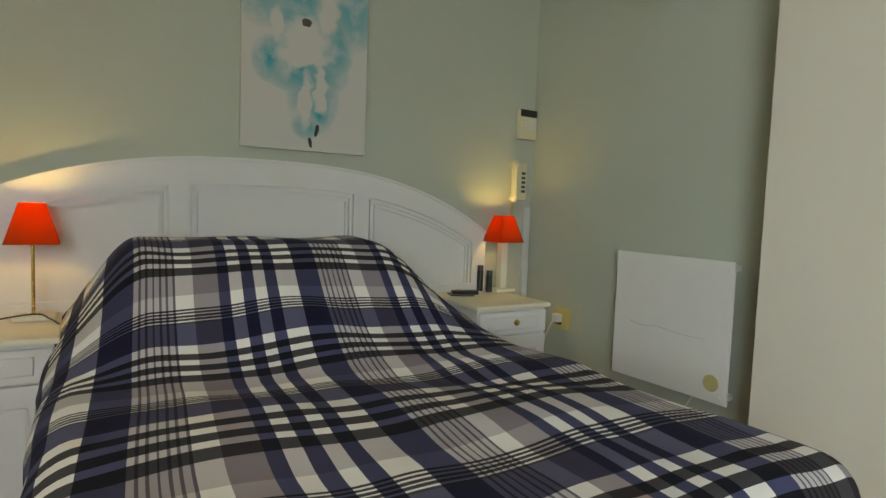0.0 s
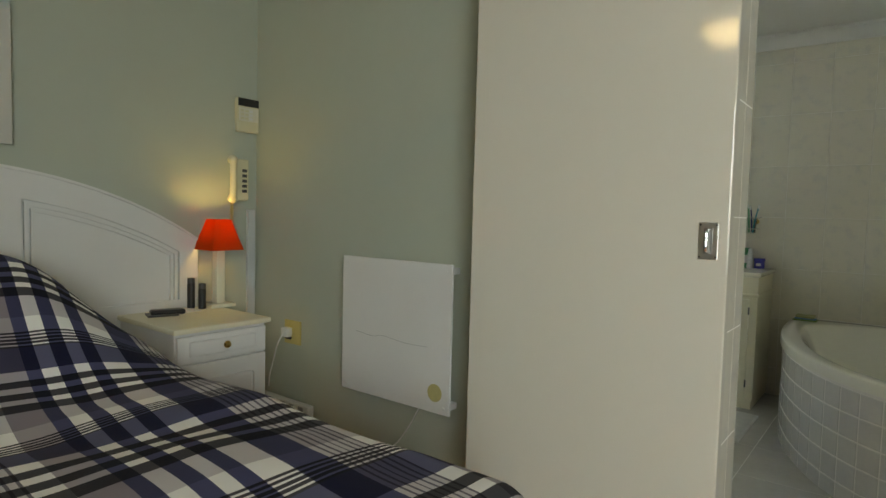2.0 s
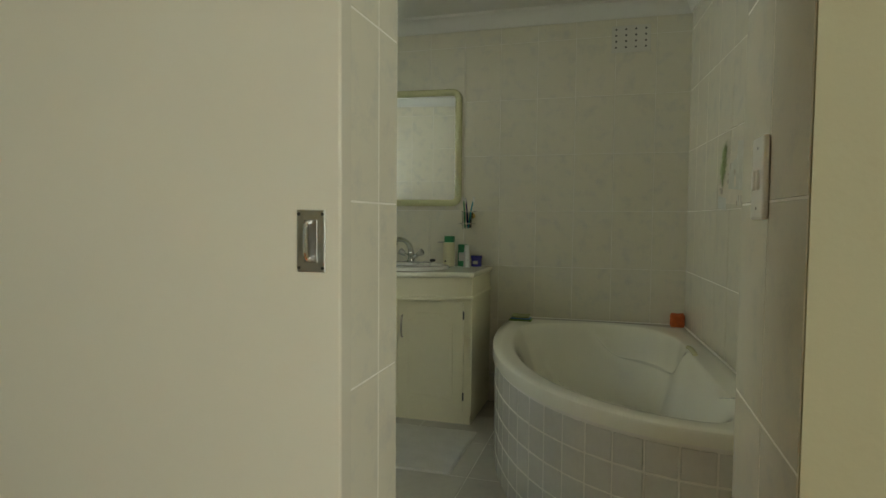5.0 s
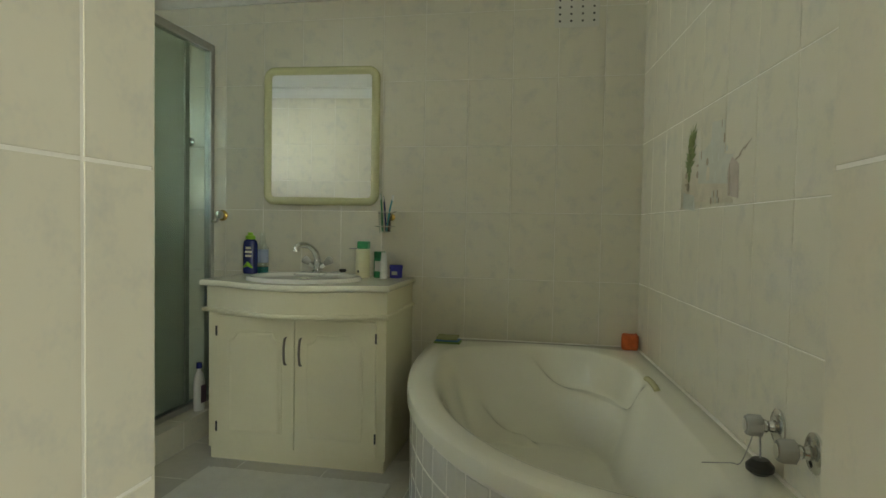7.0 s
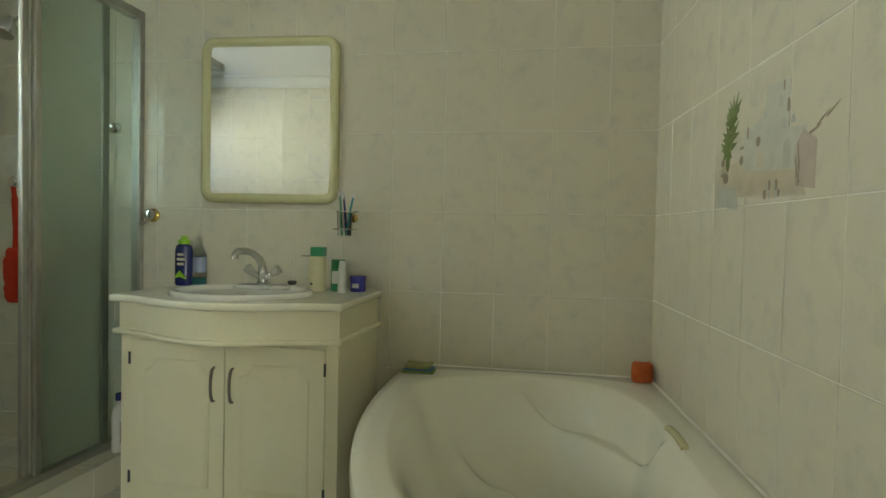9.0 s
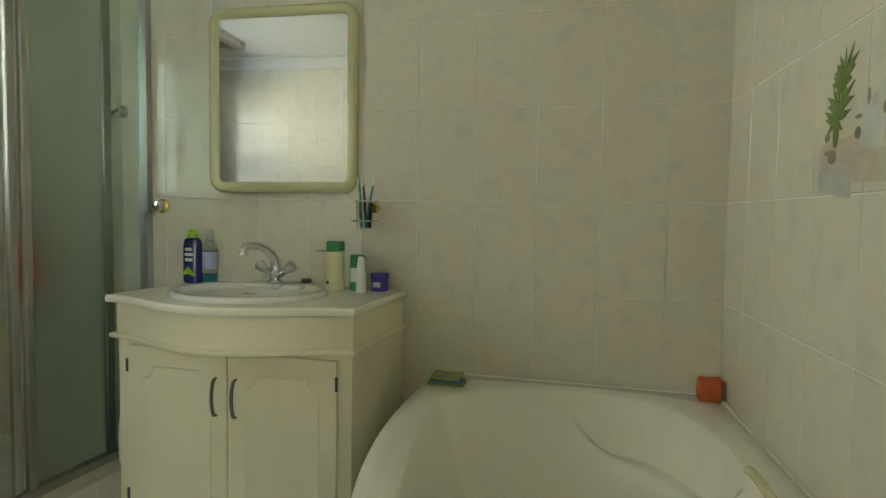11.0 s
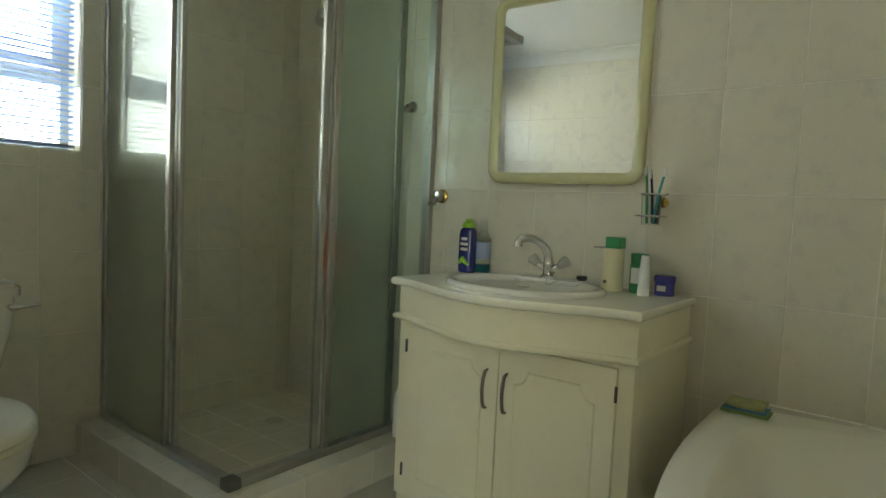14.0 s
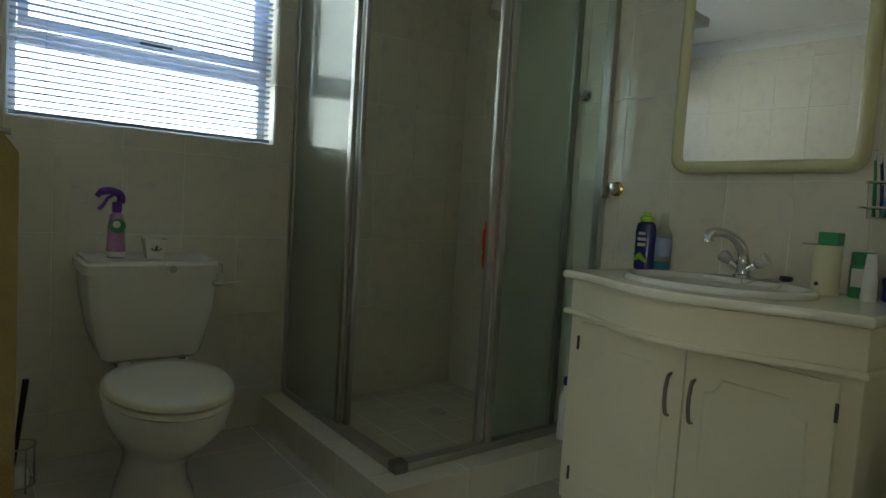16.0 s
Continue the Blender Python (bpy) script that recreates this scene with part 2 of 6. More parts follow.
def stepped_slab(rings):
    """One closed shell through (outline, z) rings of equal length, from bottom to top."""
    bm = bmesh.new()
    rows = [[bm.verts.new((x, y, z)) for x, y in outline] for outline, z in rings]
    k = len(rows[0])
    for a, b in zip(rows, rows[1:]):
        for i in range(k):
            bm.faces.new((a[i], a[(i + 1) % k], b[(i + 1) % k], b[i]))
    bm.faces.new(rows[0][::-1])
    bm.faces.new(rows[-1])
    bmesh.ops.recalc_face_normals(bm, faces=bm.faces[:])
    return bm


def mesh_of(name, bm, material, smooth=None):
    """The mesh of bm; smooth: the angle up to which edges are shaded round. Wide flat faces keep their own normals."""
    me = bpy.data.meshes.new(name)
    bmesh.ops.recalc_face_normals(bm, faces=bm.faces[:])
    if smooth:
        for f in bm.faces:
            f.smooth = True
        for e in bm.edges:
            if len(e.link_faces) == 2:
                ang = e.calc_face_angle(0.0)
                p, q = (f.calc_area() for f in e.link_faces)
                e.smooth = not (ang > radians(smooth) or (ang > 0.2 and smooth < 45 and max(p, q) > 6 * min(p, q)))
    bm.to_mesh(me)
    bm.free()
    me.materials.append(material)
    return me


def part(name, bm, material, parent, label="", smooth=40):
    ob = new(name, mesh_of(name, bm, material, smooth))
    ob.parent = parent
    if label:
        ob["label"] = label
    return ob


def thing(name, label, category, bm=None, material=None, at=(0, 0, 0), group="", kind="", smooth=40):
    ob = new(name, mesh_of(name, bm, material, smooth) if bm else None)
    ob.location = at
    return tagged(ob, label, category, group, kind)


# ---- plan ----
X_BED = 2.285    # bedroom face of the wall behind the sliding door
X_BATH = 2.394    # bathroom face of that wall
X_VAN = 4.816    # wall behind the vanity
Y_TUB = -0.385   # end of the bath's curved front
YC, SKEW = -0.36, 4.86   # corner of the wall beside the bath, which runs a few degrees out of square
Y_WIN = 2.835    # bathroom window wall
Y_HEAD = 2.80    # wall behind the bed
Y_L, Y_R = 0.452, -0.198   # sides of the doorway
Z_BATH, Z_BEDC = 2.335, 2.50
BX0, BY0 = -2.2, -2.1      # far corner of the bedroom
WIN = (2.81, 3.762, 1.235, 2.06)


def wall_y(x):
    """Face of the wall beside the bath."""
    return YC - math.tan(radians(SKEW)) * (X_VAN - x)


TURN_WALL = pose(X_VAN, YC, 0, 0, 0, SKEW) @ pose(-X_VAN, -Y_TUB, 0)


def wall(name, boxes, material, label):
    bm = bmesh.new()
    for b in boxes:
        box(bm, *b)
    return thing(name, label, "wall", bm, material, kind="structure")


wall_head = wall("wall_north", [(BX0 - 0.2, X_BED, Y_HEAD, Y_HEAD + 0.2, 0, Z_BEDC)], SAGE, "sage green painted bedroom wall behind the bed")
wall_slide = wall("wall_east", [(X_BED, X_BATH + 0.006, Y_L + 0.0025, Y_WIN + 0.2, 0, Z_BEDC), (2.15, X_BED, Y_L + 0.0025, 0.62, 0, Z_BEDC)], SAGE, "sage green painted wall beside the sliding door")
wall_right = wall("wall_east_plaster", [(2.01, X_BATH + 0.006, BY0 - 0.2, Y_R - 0.0025, 0, Z_BEDC), (2.16, X_BATH + 0.006, Y_R - 0.0025, Y_L + 0.0025, 2.06, Z_BEDC)], BEIGE, "cream textured plaster wall beside the doorway")
wall_west = wall("wall_west", [(BX0 - 0.2, BX0, BY0, Y_HEAD, 0, Z_BEDC)], SAGE, "sage green painted bedroom wall")
wall_back = wall("wall_south", [(BX0, -2.05, BY0 - 0.2, BY0, 0, Z_BEDC), (-0.25, 2.01, BY0 - 0.2, BY0, 0, Z_BEDC), (-2.05, -0.25, BY0 - 0.2, BY0, 0, 0.85), (-2.05, -0.25, BY0 - 0.2, BY0, 2.15, Z_BEDC)], SAGE, "sage green bedroom wall with a wide window opening")
wall_van = wall("wall_bath_east", [(X_VAN + 0.0015, X_VAN + 0.2, YC - 0.20, Y_WIN + 0.2, 0, Z_BATH)], GROUT, "bathroom wall clad in mottled white tiles")
wall_tub = wall("wall_bath_south", [(X_BATH, X_VAN + 0.005, Y_TUB - 0.2, Y_TUB - 0.0015, 0, Z_BATH)], GROUT, "bathroom wall clad in mottled white tiles")
wall_tub.matrix_world = TURN_WALL
wall_win = wall("wall_bath_north", [(X_BATH, WIN[0], Y_WIN + 0.0015, Y_WIN + 0.2, 0, Z_BATH), (WIN[1], X_VAN + 0.005, Y_WIN + 0.0015, Y_WIN + 0.2, 0, Z_BATH), (WIN[0], WIN[1], Y_WIN + 0.0015, Y_WIN + 0.2, 0, WIN[2]), (WIN[0], WIN[1], Y_WIN + 0.0015, Y_WIN + 0.2, WIN[3], Z_BATH)], GROUT, "tiled bathroom wall with a window opening")
wall_bw = wall("wall_bath_west", [(X_BATH + 0.0061, X_BATH + 0.0098, Y_L + 0.007, Y_WIN, 0, Z_BATH), (X_BATH + 0.0061, X_BATH + 0.0098, -0.58, Y_R - 0.007, 0, Z_BATH)], GROUT, "tiled bathroom side of the doorway wall")
thing("ceiling", "white bedroom ceiling", "ceiling", B(BX0 - 0.2, X_BATH, BY0 - 0.2, Y_HEAD + 0.2, Z_BEDC, Z_BEDC + 0.1), WHITE_CEIL, kind="structure")
thing("ceiling_bath", "white bathroom ceiling", "ceiling", B(X_BATH, X_VAN + 0.2, Y_TUB - 0.45, Y_WIN + 0.2, Z_BATH, Z_BATH + 0.1), WHITE_CEIL, kind="structure")
floor_bed = thing("floor", "orange-brown wooden bedroom floor", "floor", B(BX0 - 0.2, X_BED, BY0 - 0.2, Y_HEAD + 0.2, -0.1, -0.004), GREY_METAL, kind="structure")
floor_bath = thing("floor_bath", "cream tiled bathroom floor", "floor", B(X_BED, X_VAN + 0.2, Y_TUB - 0.45, Y_WIN + 0.2, -0.1, -0.0012), GROUT, kind="structure")


def cornice(name, p, q, inward):
    """A coved strip under the ceiling from p to q."""
    prof = [(0.0, 0.0), (0.0, -0.085), (0.012, -0.085), (0.016, -0.07), (0.03, -0.045), (0.055, -0.024), (0.075, -0.016), (0.075, -0.0)]
    bm = bmesh.new()
    rows = [[bm.verts.new((e[0] + inward[0] * a, e[1] + inward[1] * a, Z_BATH + b)) for a, b in prof] for e in (p, q)]
    k = len(prof)
    for i in range(k):
        bm.faces.new((rows[0][i], rows[0][(i + 1) % k], rows[1][(i + 1) % k], rows[1][i]))
    thing(name, "white coved plaster cornice under the bathroom ceiling", "cornice", bm, WHITE_CEIL, kind="structure", smooth=60)


cornice("trim", (X_VAN, YC), (X_VAN, Y_WIN), (-1, 0))
cornice("trim", (X_BATH, wall_y(X_BATH)), (X_VAN, YC), (0, 1))
cornice("trim", (X_BATH, Y_WIN), (X_VAN, Y_WIN), (0, -1))
cornice("trim", (X_BATH + 0.01, wall_y(X_BATH)), (X_BATH + 0.01, Y_WIN), (1, 0))
thing("baseboard", "orange-brown wooden skirting board", "skirting", B(X_BED - 0.018, X_BED, Y_L + 0.01, Y_HEAD, 0, 0.08, 0.004), WOOD, kind="structure")
thing("baseboard", "orange-brown wooden skirting board", "skirting", B(BX0, X_BED - 0.019, Y_HEAD - 0.018, Y_HEAD, 0, 0.08, 0.004), WOOD, kind="structure")

# bedroom window behind the walker
win2 = thing("window_2", "wide white painted bedroom window", "window", kind="structure")
for a in ((-2.05, -0.25, 0.85, 0.9), (-2.05, -0.25, 2.1, 2.15), (-2.05, -2.0, 0.9, 2.1), (-0.3, -0.25, 0.9, 2.1), (-1.18, -1.12, 0.9, 2.1)):
    part("window_frame", B(a[0], a[1], BY0 - 0.12, BY0 - 0.06, a[2], a[3], 0.005), WINDOW_PAINT, win2)
thing("backdrop", "bright hazy daylight outside", "sky", B(-6, 8, BY0 - 2.6, BY0 - 2.5, -1, 5), BRIGHT_SKY, kind="structure")
thing("backdrop", "bright hazy daylight outside", "sky", B(-2, 8, Y_WIN + 2.4, Y_WIN + 2.5, -1, 5), BRIGHT_SKY, kind="structure")
thing("ground", "pale ground outside", "ground", B(-60, 60, -60, 60, -0.3, -0.15), GROUT, kind="structure")

# ---- sliding door ----
door = thing("door_1", "cream gloss sliding door, half open, on the bedroom side", "door", kind="structure")
part("panel", B(2.10, 2.142, 0.434, 1.268, 0.012, 2.09, 0.004), DOOR_PAINT, door)
pull = part("flush_pull", B(2.097, 2.103, 0.460, 0.511, 1.029, 1.13, 0.002), PULL_STEEL, door, "rectangular steel flush pull")
part("recess", B(2.0955, 2.0975, 0.474, 0.497, 1.045, 1.114, 0.0005), STEEL, pull)
part("grip", tube(curve_pts([(2.0955, 0.4855, 1.05), (2.084, 0.487, 1.056), (2.083, 0.487, 1.08), (2.084, 0.487, 1.104), (2.0955, 0.4855, 1.11)], 5), 0.0045, 8), CHROME, pull)
for yy in (0.4645, 0.5065):
    for zz in (1.036, 1.123):
        part("screw", lathe([(0.0, 0.0), (0.003, 0.0), (0.003, 0.0008), (0.0, 0.001)], 8, bm=None), GREY_METAL, pull).matrix_local = pose(2.0972, yy, zz, 0, -90, 0)
part("top_rail", B(2.09, 2.15, Y_R, 1.9, 2.10, 2.14, 0.004), ALU, door)

# ---- panel heater ----
heater = thing("panel_heater", "white square panel heater with a crack, on the sage wall", "heater")
part("board", B(2.213, 2.225, 1.432, 2.042, 0.343, 0.939, 0.003), HEATER, heater)
part("crack", tube(curve_pts([(2.2128, 1.95, 0.612), (2.2128, 1.88, 0.604), (2.2128, 1.84, 0.604), (2.2128, 1.80, 0.613), (2.2128, 1.74, 0.607), (2.2128, 1.66, 0.60), (2.2128, 1.55, 0.602)], 4), 0.0007, 5), mat("crack_grey", (0.30, 0.30, 0.30), 0.8), heater, "dark hairline crack")
sticker = part("sticker", lathe([(0.0, 0.0), (0.036, 0.0), (0.036, 0.0006), (0.0, 0.0006)], 28), mat("sticker_yellow", (0.55, 0.50, 0.22), 0.5, var=0.1, scale=30), heater, "round yellow sticker")
sticker.matrix_local = pose(2.2128, 1.505, 0.425, 0, -90, 0)
part("sticker_mark", B(2.2115, 2.212, 1.488, 1.522, 0.418, 0.424), mat("sticker_red", (0.6, 0.12, 0.1), 0.5), sticker).matrix_parent_inverse = sticker.matrix_local.inverted()
for yy in (1.46, 2.01):
    for zz in (0.37, 0.91):
        part("standoff", B(2.225, X_BED, yy - 0.012, yy + 0.012, zz - 0.012, zz + 0.012), WHITE_PLASTIC, heater)
        part("screw_cap", lathe([(0.007, 0.0), (0.006, 0.002), (0.0, 0.0025)], 12), WHITE_PLASTIC, heater).matrix_local = pose(2.2128, yy, zz, 0, -90, 0)
part("cord", tube(curve_pts([(2.235, 1.60, 0.343), (2.25, 1.66, 0.25), (2.262, 1.75, 0.14), (2.262, 1.83, 0.09)], 6), 0.0035, 8), WHITE_PLASTIC, heater, "white cord")

# ---- bed ----
BED_X0, BED_X1, BED_Y0, BED_Y1 = -0.10, 1.40, 0.62, 2.72


def sstep(a, b, v):
    t = min(1.0, max(0.0, (v - a) / (b - a)))
    return t * t * (3 - 2 * t)


def duvet():
    """The cover as one draped sheet: flat top, a high hump over the pillows, sides that hang down, with soft creases."""
    bm = bmesh.new()
    uvl = bm.loops.layers.uv.new("cover")
    nu, nv = 120, 130
    W, Lh = BED_X1 - BED_X0, BED_Y1 - BED_Y0
    drop = 0.46
    grid = {}
    # length of cloth from the foot of the bed, over the hump
    along, rise = [-drop], lambda y: 0.355 * sstep(1.66, 2.34, y) * (1 - 0.16 * sstep(2.50, 2.72, y))
    for j in range(nv):
        ya, yb = (BED_Y0 + 0.06 + (-drop + (Lh + drop) * k / nv) * (Lh - 0.06) / Lh for k in (j, j + 1))
        along.append(along[-1] + math.hypot(yb - ya, rise(yb) - rise(ya)))
    for i in range(nu + 1):
        u = -drop + (W + 2 * drop) * i / nu
        for j in range(nv + 1):
            v = -drop + (Lh + drop) * j / nv

            def fold(s, lo, hi):
                if s < lo:
                    return lo, lo - s, -1
                if s > hi:
                    return hi, s - hi, 1
                return s, 0.0, 0
            R = 0.10
            a, da, sa = fold(u, 0, W)
            b, db, sb = fold(v, 0, Lh + 9)
            d = math.hypot(da, db)
            arc = R * math.pi / 2

            def bend(dist):
                if dist < arc:
                    th = dist / R
                    return R * math.sin(th), R * (1 - math.cos(th))
                return R, R + (dist - arc)
            out, down = bend(d) if d > 0 else (0, 0)
            ux, uy = (da / d * sa, db / d * sb) if d > 0 else (0, 0)
            x, y = BED_X0 + 0.06 + (a * (W - 0.12) / W) + out * ux, BED_Y0 + 0.06 + b * (Lh - 0.06) / Lh + out * uy
            edge = min(1.0, d / 0.25)
            cx = (x - BED_X0) / W
            hump = rise(y) * sstep(-0.06, 0.26, x - BED_X0) * sstep(-0.10, 0.40, BED_X1 - x)
            z = 0.615 + hump - down
            z += 0.014 * noise.noise((x * 2.2, y * 1.6, 3.1)) + 0.010 * noise.noise((x * 5 + y * 3, y * 4 - x * 2, 8.0)) * (1 - edge * 0.5)
            ripple = 0.018 * noise.noise((u * 7 if sb else v * 7, 0.3, 5.0)) * edge
            crease = 0.008 * math.sin(9 * (y + 0.55 * x) + 2.5 * noise.noise((x * 2, y * 2, 1.0))) * sstep(0.8, 1.2, y) * (1 - sstep(2.0, 2.3, y))
            z += crease
            grid[i, j] = bm.verts.new((x + ripple * ux, y + ripple * uy, max(z, 0.10)))
    for i in range(nu):
        for j in range(nv):
            f = bm.faces.new((grid[i, j], grid[i + 1, j], grid[i + 1, j + 1], grid[i, j + 1]))
            for lp, (p, q) in zip(f.loops, ((i, j), (i + 1, j), (i + 1, j + 1), (i, j + 1))):
                cu, cv = -drop + (W + 2 * drop) * p / nu, along[q] if along[q] > 0.72 else 0.72 - 0.74 * (0.72 - along[q])
                lp[uvl].uv = (cu + 0.09 * (1.53 - along[q]) + 0.012 * noise.noise((cu * 2, cv * 2, 4.0)), cv + 0.014 * noise.noise((cu * 2.3, cv * 1.7, 9.0)))
    return bm


bed = thing("bed", "double bed with a white panelled arched headboard", "bed")
part("base", B(BED_X0 + 0.03, BED_X1 - 0.03, BED_Y0 + 0.03, BED_Y1, 0.06, 0.30, 0.02), mat("bed_base_cloth", (0.25, 0.24, 0.24), 0.9), bed)
part("mattress", B(BED_X0 + 0.02, BED_X1 - 0.02, BED_Y0 + 0.02, BED_Y1, 0.30, 0.57, 0.05, segs=3), WHITE_PLASTIC, bed)
for lx in (BED_X0 + 0.1, BED_X1 - 0.1):
    for ly in (BED_Y0 + 0.1, BED_Y1 - 0.1):
        part("leg", lathe([(0.025, 0.0), (0.03, 0.06)], 12), BLACK, bed).location = (lx, ly, 0)
HC, HW = 0.68, 1.24


def arch(x, low=0.0):
    return 0.975 + 0.312 * (1 - abs((x - HC) / HW) ** 2.6) - low


def arch_panel(x0, x1, ylo, yhi, zlow, low, steps=40, base=None):
    """A board whose top follows the arch."""
    bm = bmesh.new()
    cols = []
    for k in range(steps + 1):
        x = x0 + (x1 - x0) * k / steps
        zb = zlow if base is None else arch(x, base)
        cols.append([bm.verts.new(p) for p in ((x, ylo, zb), (x, yhi, zb), (x, yhi, arch(x, low)), (x, ylo, arch(x, low)))])
    for a, b in zip(cols, cols[1:]):
        for k in range(4):
            bm.faces.new((a[k], a[(k + 1) % 4], b[(k + 1) % 4], b[k]))
    bm.faces.new(cols[0])
    bm.faces.new(cols[-1][::-1])
    return bm


hb = part("headboard", arch_panel(HC - HW, HC + HW, 2.755, 2.795, 0.30, 0.006, 60), WHITE_FURN, bed, "white arched panelled headboard")
part("top_rail", arch_panel(HC - HW, HC + HW, 2.738, 2.7548, 0, 0.0, 60, 0.105), WHITE_FURN, hb)
part("cap", arch_panel(HC - HW - 0.008, HC + HW + 0.008, 2.730, 2.80, 0, -0.012, 60, 0.0), WHITE_FURN, hb)
part("bottom_rail", B(HC - HW, HC + HW, 2.738, 2.7548, 0.30, 0.70, 0.003), WHITE_FURN, hb)
for xa, xb in ((HC - HW, HC - HW + 0.09), (0.295, 0.375), (1.12, 1.20), (HC + HW - 0.09, HC + HW)):
    part("stile", arch_panel(xa, xb, 2.7382, 2.7549, 0.70, 0.1051, 6), WHITE_FURN, hb)
for xa, xb in ((HC - HW + 0.09, 0.295), (0.375, 1.12), (1.20, HC + HW - 0.09)):
    for off, wd in ((0.010, 0.012), (0.032, 0.010)):
        part("moulding", arch_panel(xa + off, xb - off, 2.7405, 2.7549, 0, 0.1051 + off, 30, 0.1051 + off + wd), WHITE_FURN, hb)
        for xm in (xa + off, xb - off - wd):
            part("moulding", arch_panel(xm, xm + wd, 2.7406, 2.7549, 0.70, 0.1052 + off, 4), WHITE_FURN, hb)
cover = thing("duvet", "navy, grey and white plaid duvet spread over the bed and pillows", "duvet", duvet(), PLAID, smooth=180)
sol = cover.modifiers.new("thick", "SOLIDIFY")
sol.thickness, sol.offset = 0.012, -1
for px in (0.28, 1.02):
    pm = bmesh.new()
    bmesh.ops.create_uvsphere(pm, u_segments=24, v_segments=14, radius=1)
    for v in pm.verts:
        s = 1.0 / max(abs(v.co.x), abs(v.co.y), 0.55) ** 0.55
        v.co = Vector((v.co.x * 0.30 * s * 0.9, v.co.y * 0.19 * s * 0.9, v.co.z * 0.13))
    thing("pillow", "plump pillow under the plaid duvet", "pillow", pm, WHITE_PLASTIC, at=(px, 2.44, 0.70), group="pillows", smooth=180)


# ---- bedside cabinets and lamps ----
def bedside(x0, x1, label, mirrored=False):
    y0, y1 = 2.255, 2.735
    ob = thing("bedside_cabinet", label, "bedside cabinet")
    ob.location = (x0, y0, 0)
    inv = Matrix.Translation((-x0, -y0, 0))

    def p(name, bm, m, parent=None, lab=""):
        o = part(name, bm, m, parent or ob, lab)
        if parent is None:
            o.matrix_parent_inverse = inv
        return o
    p("body", B(x0 + 0.015, x1 - 0.015, y0 + 0.03, y1, 0.0, 0.635, 0.003), WHITE_FURN)
    p("top", B(x0, x1, y0, y1, 0.638, 0.66, 0.006), CREAM_FURN)
    dr = p("drawer_front", B(x0 + 0.02, x1 - 0.02, y0 + 0.012, y0 + 0.029, 0.515, 0.625, 0.004), WHITE_FURN)
    cx = (x0 + x1) / 2

    def knob(x, z, parent):
        k = part("knob", lathe([(0.006, 0.0), (0.006, 0.012), (0.014, 0.018), (0.016, 0.024), (0.012, 0.031), (0.0, 0.034)], 16), BRASS, parent, "round brass knob")
        k.matrix_local = pose(x, y0 + 0.012, z, 90, 0, 0)
    knob(cx, 0.575, dr)
    part("raised_panel", B(x0 + 0.07, x1 - 0.07, y0 + 0.006, y0 + 0.0125, 0.540, 0.602, 0.006), WHITE_FURN, dr)
    dd = p("cabinet_door", B(x0 + 0.02, x1 - 0.02, y0 + 0.012, y0 + 0.029, 0.07, 0.508, 0.004), WHITE_FURN)
    part("raised_panel", B(x0 + 0.085, x1 - 0.085, y0 + 0.005, y0 + 0.0125, 0.14, 0.44, 0.012), WHITE_FURN, dd)
    knob(x1 - 0.04 if mirrored else x0 + 0.04, 0.47, dd)
    p("plinth", B(x0 + 0.02, x1 - 0.02, y0 + 0.035, y0 + 0.05, 0.0, 0.07), WHITE_FURN)
    return ob


bedside(1.545, 1.99, "white bedside cabinet with a drawer and brass knobs")
bedside(-0.53, -0.085, "white bedside cabinet with a drawer, beside the draped bed", True)


def frustum(b, t, z0, z1, wall_t=0.002):
    bm = bmesh.new()
    rings = []
    for s, z in ((b, z0), (t, z1), (t - wall_t, z1), (b - wall_t, z0)):
        rings.append([bm.verts.new((sx * s, sy * s, z)) for sx, sy in ((-1, -1), (1, -1), (1, 1), (-1, 1))])
    for i in range(4):
        for k in range(4):
            bm.faces.new((rings[i][k], rings[i][(k + 1) % 4], rings[(i + 1) % 4][(k + 1) % 4], rings[(i + 1) % 4][k]))
    return bm


def table_lamp(x, y, stem_mat, stem_r, label):
    ob = thing("table_lamp", label, "table lamp", at=(x, y, 0.66), group="bedside lamps")
    part("foot", B(-0.065, 0.065, -0.05, 0.05, 0.0, 0.018, 0.004), CREAM_FURN, ob)
    part("stem", B(-stem_r, stem_r, -stem_r, stem_r, 0.018, 0.29, 0.002), stem_mat, ob)
    part("shade", frustum(0.083, 0.040, 0.275, 0.420), SHADE, ob, "glowing red fabric shade")
    part("bulb_holder", lathe([(0.012, 0.29), (0.012, 0.315)], 12), WHITE_PLASTIC, ob)
    part("bulb", lathe([(0.008, 0.315), (0.019, 0.335), (0.019, 0.35), (0.0, 0.372)], 12), BULB, ob, "lit warm bulb")
    lamp("table_lamp_light", "POINT", pose(x, y, 0.66 + 0.385), 6.5, (1.0, 0.70, 0.18), radius=0.02)
    return ob


table_lamp(1.985, 2.665, CREAM_FURN, 0.021, "small bedside lamp with a red shade and cream stem, lit")
table_lamp(-0.17, 2.61, BRASS, 0.006, "small bedside lamp with a red shade and thin brass stem, lit")

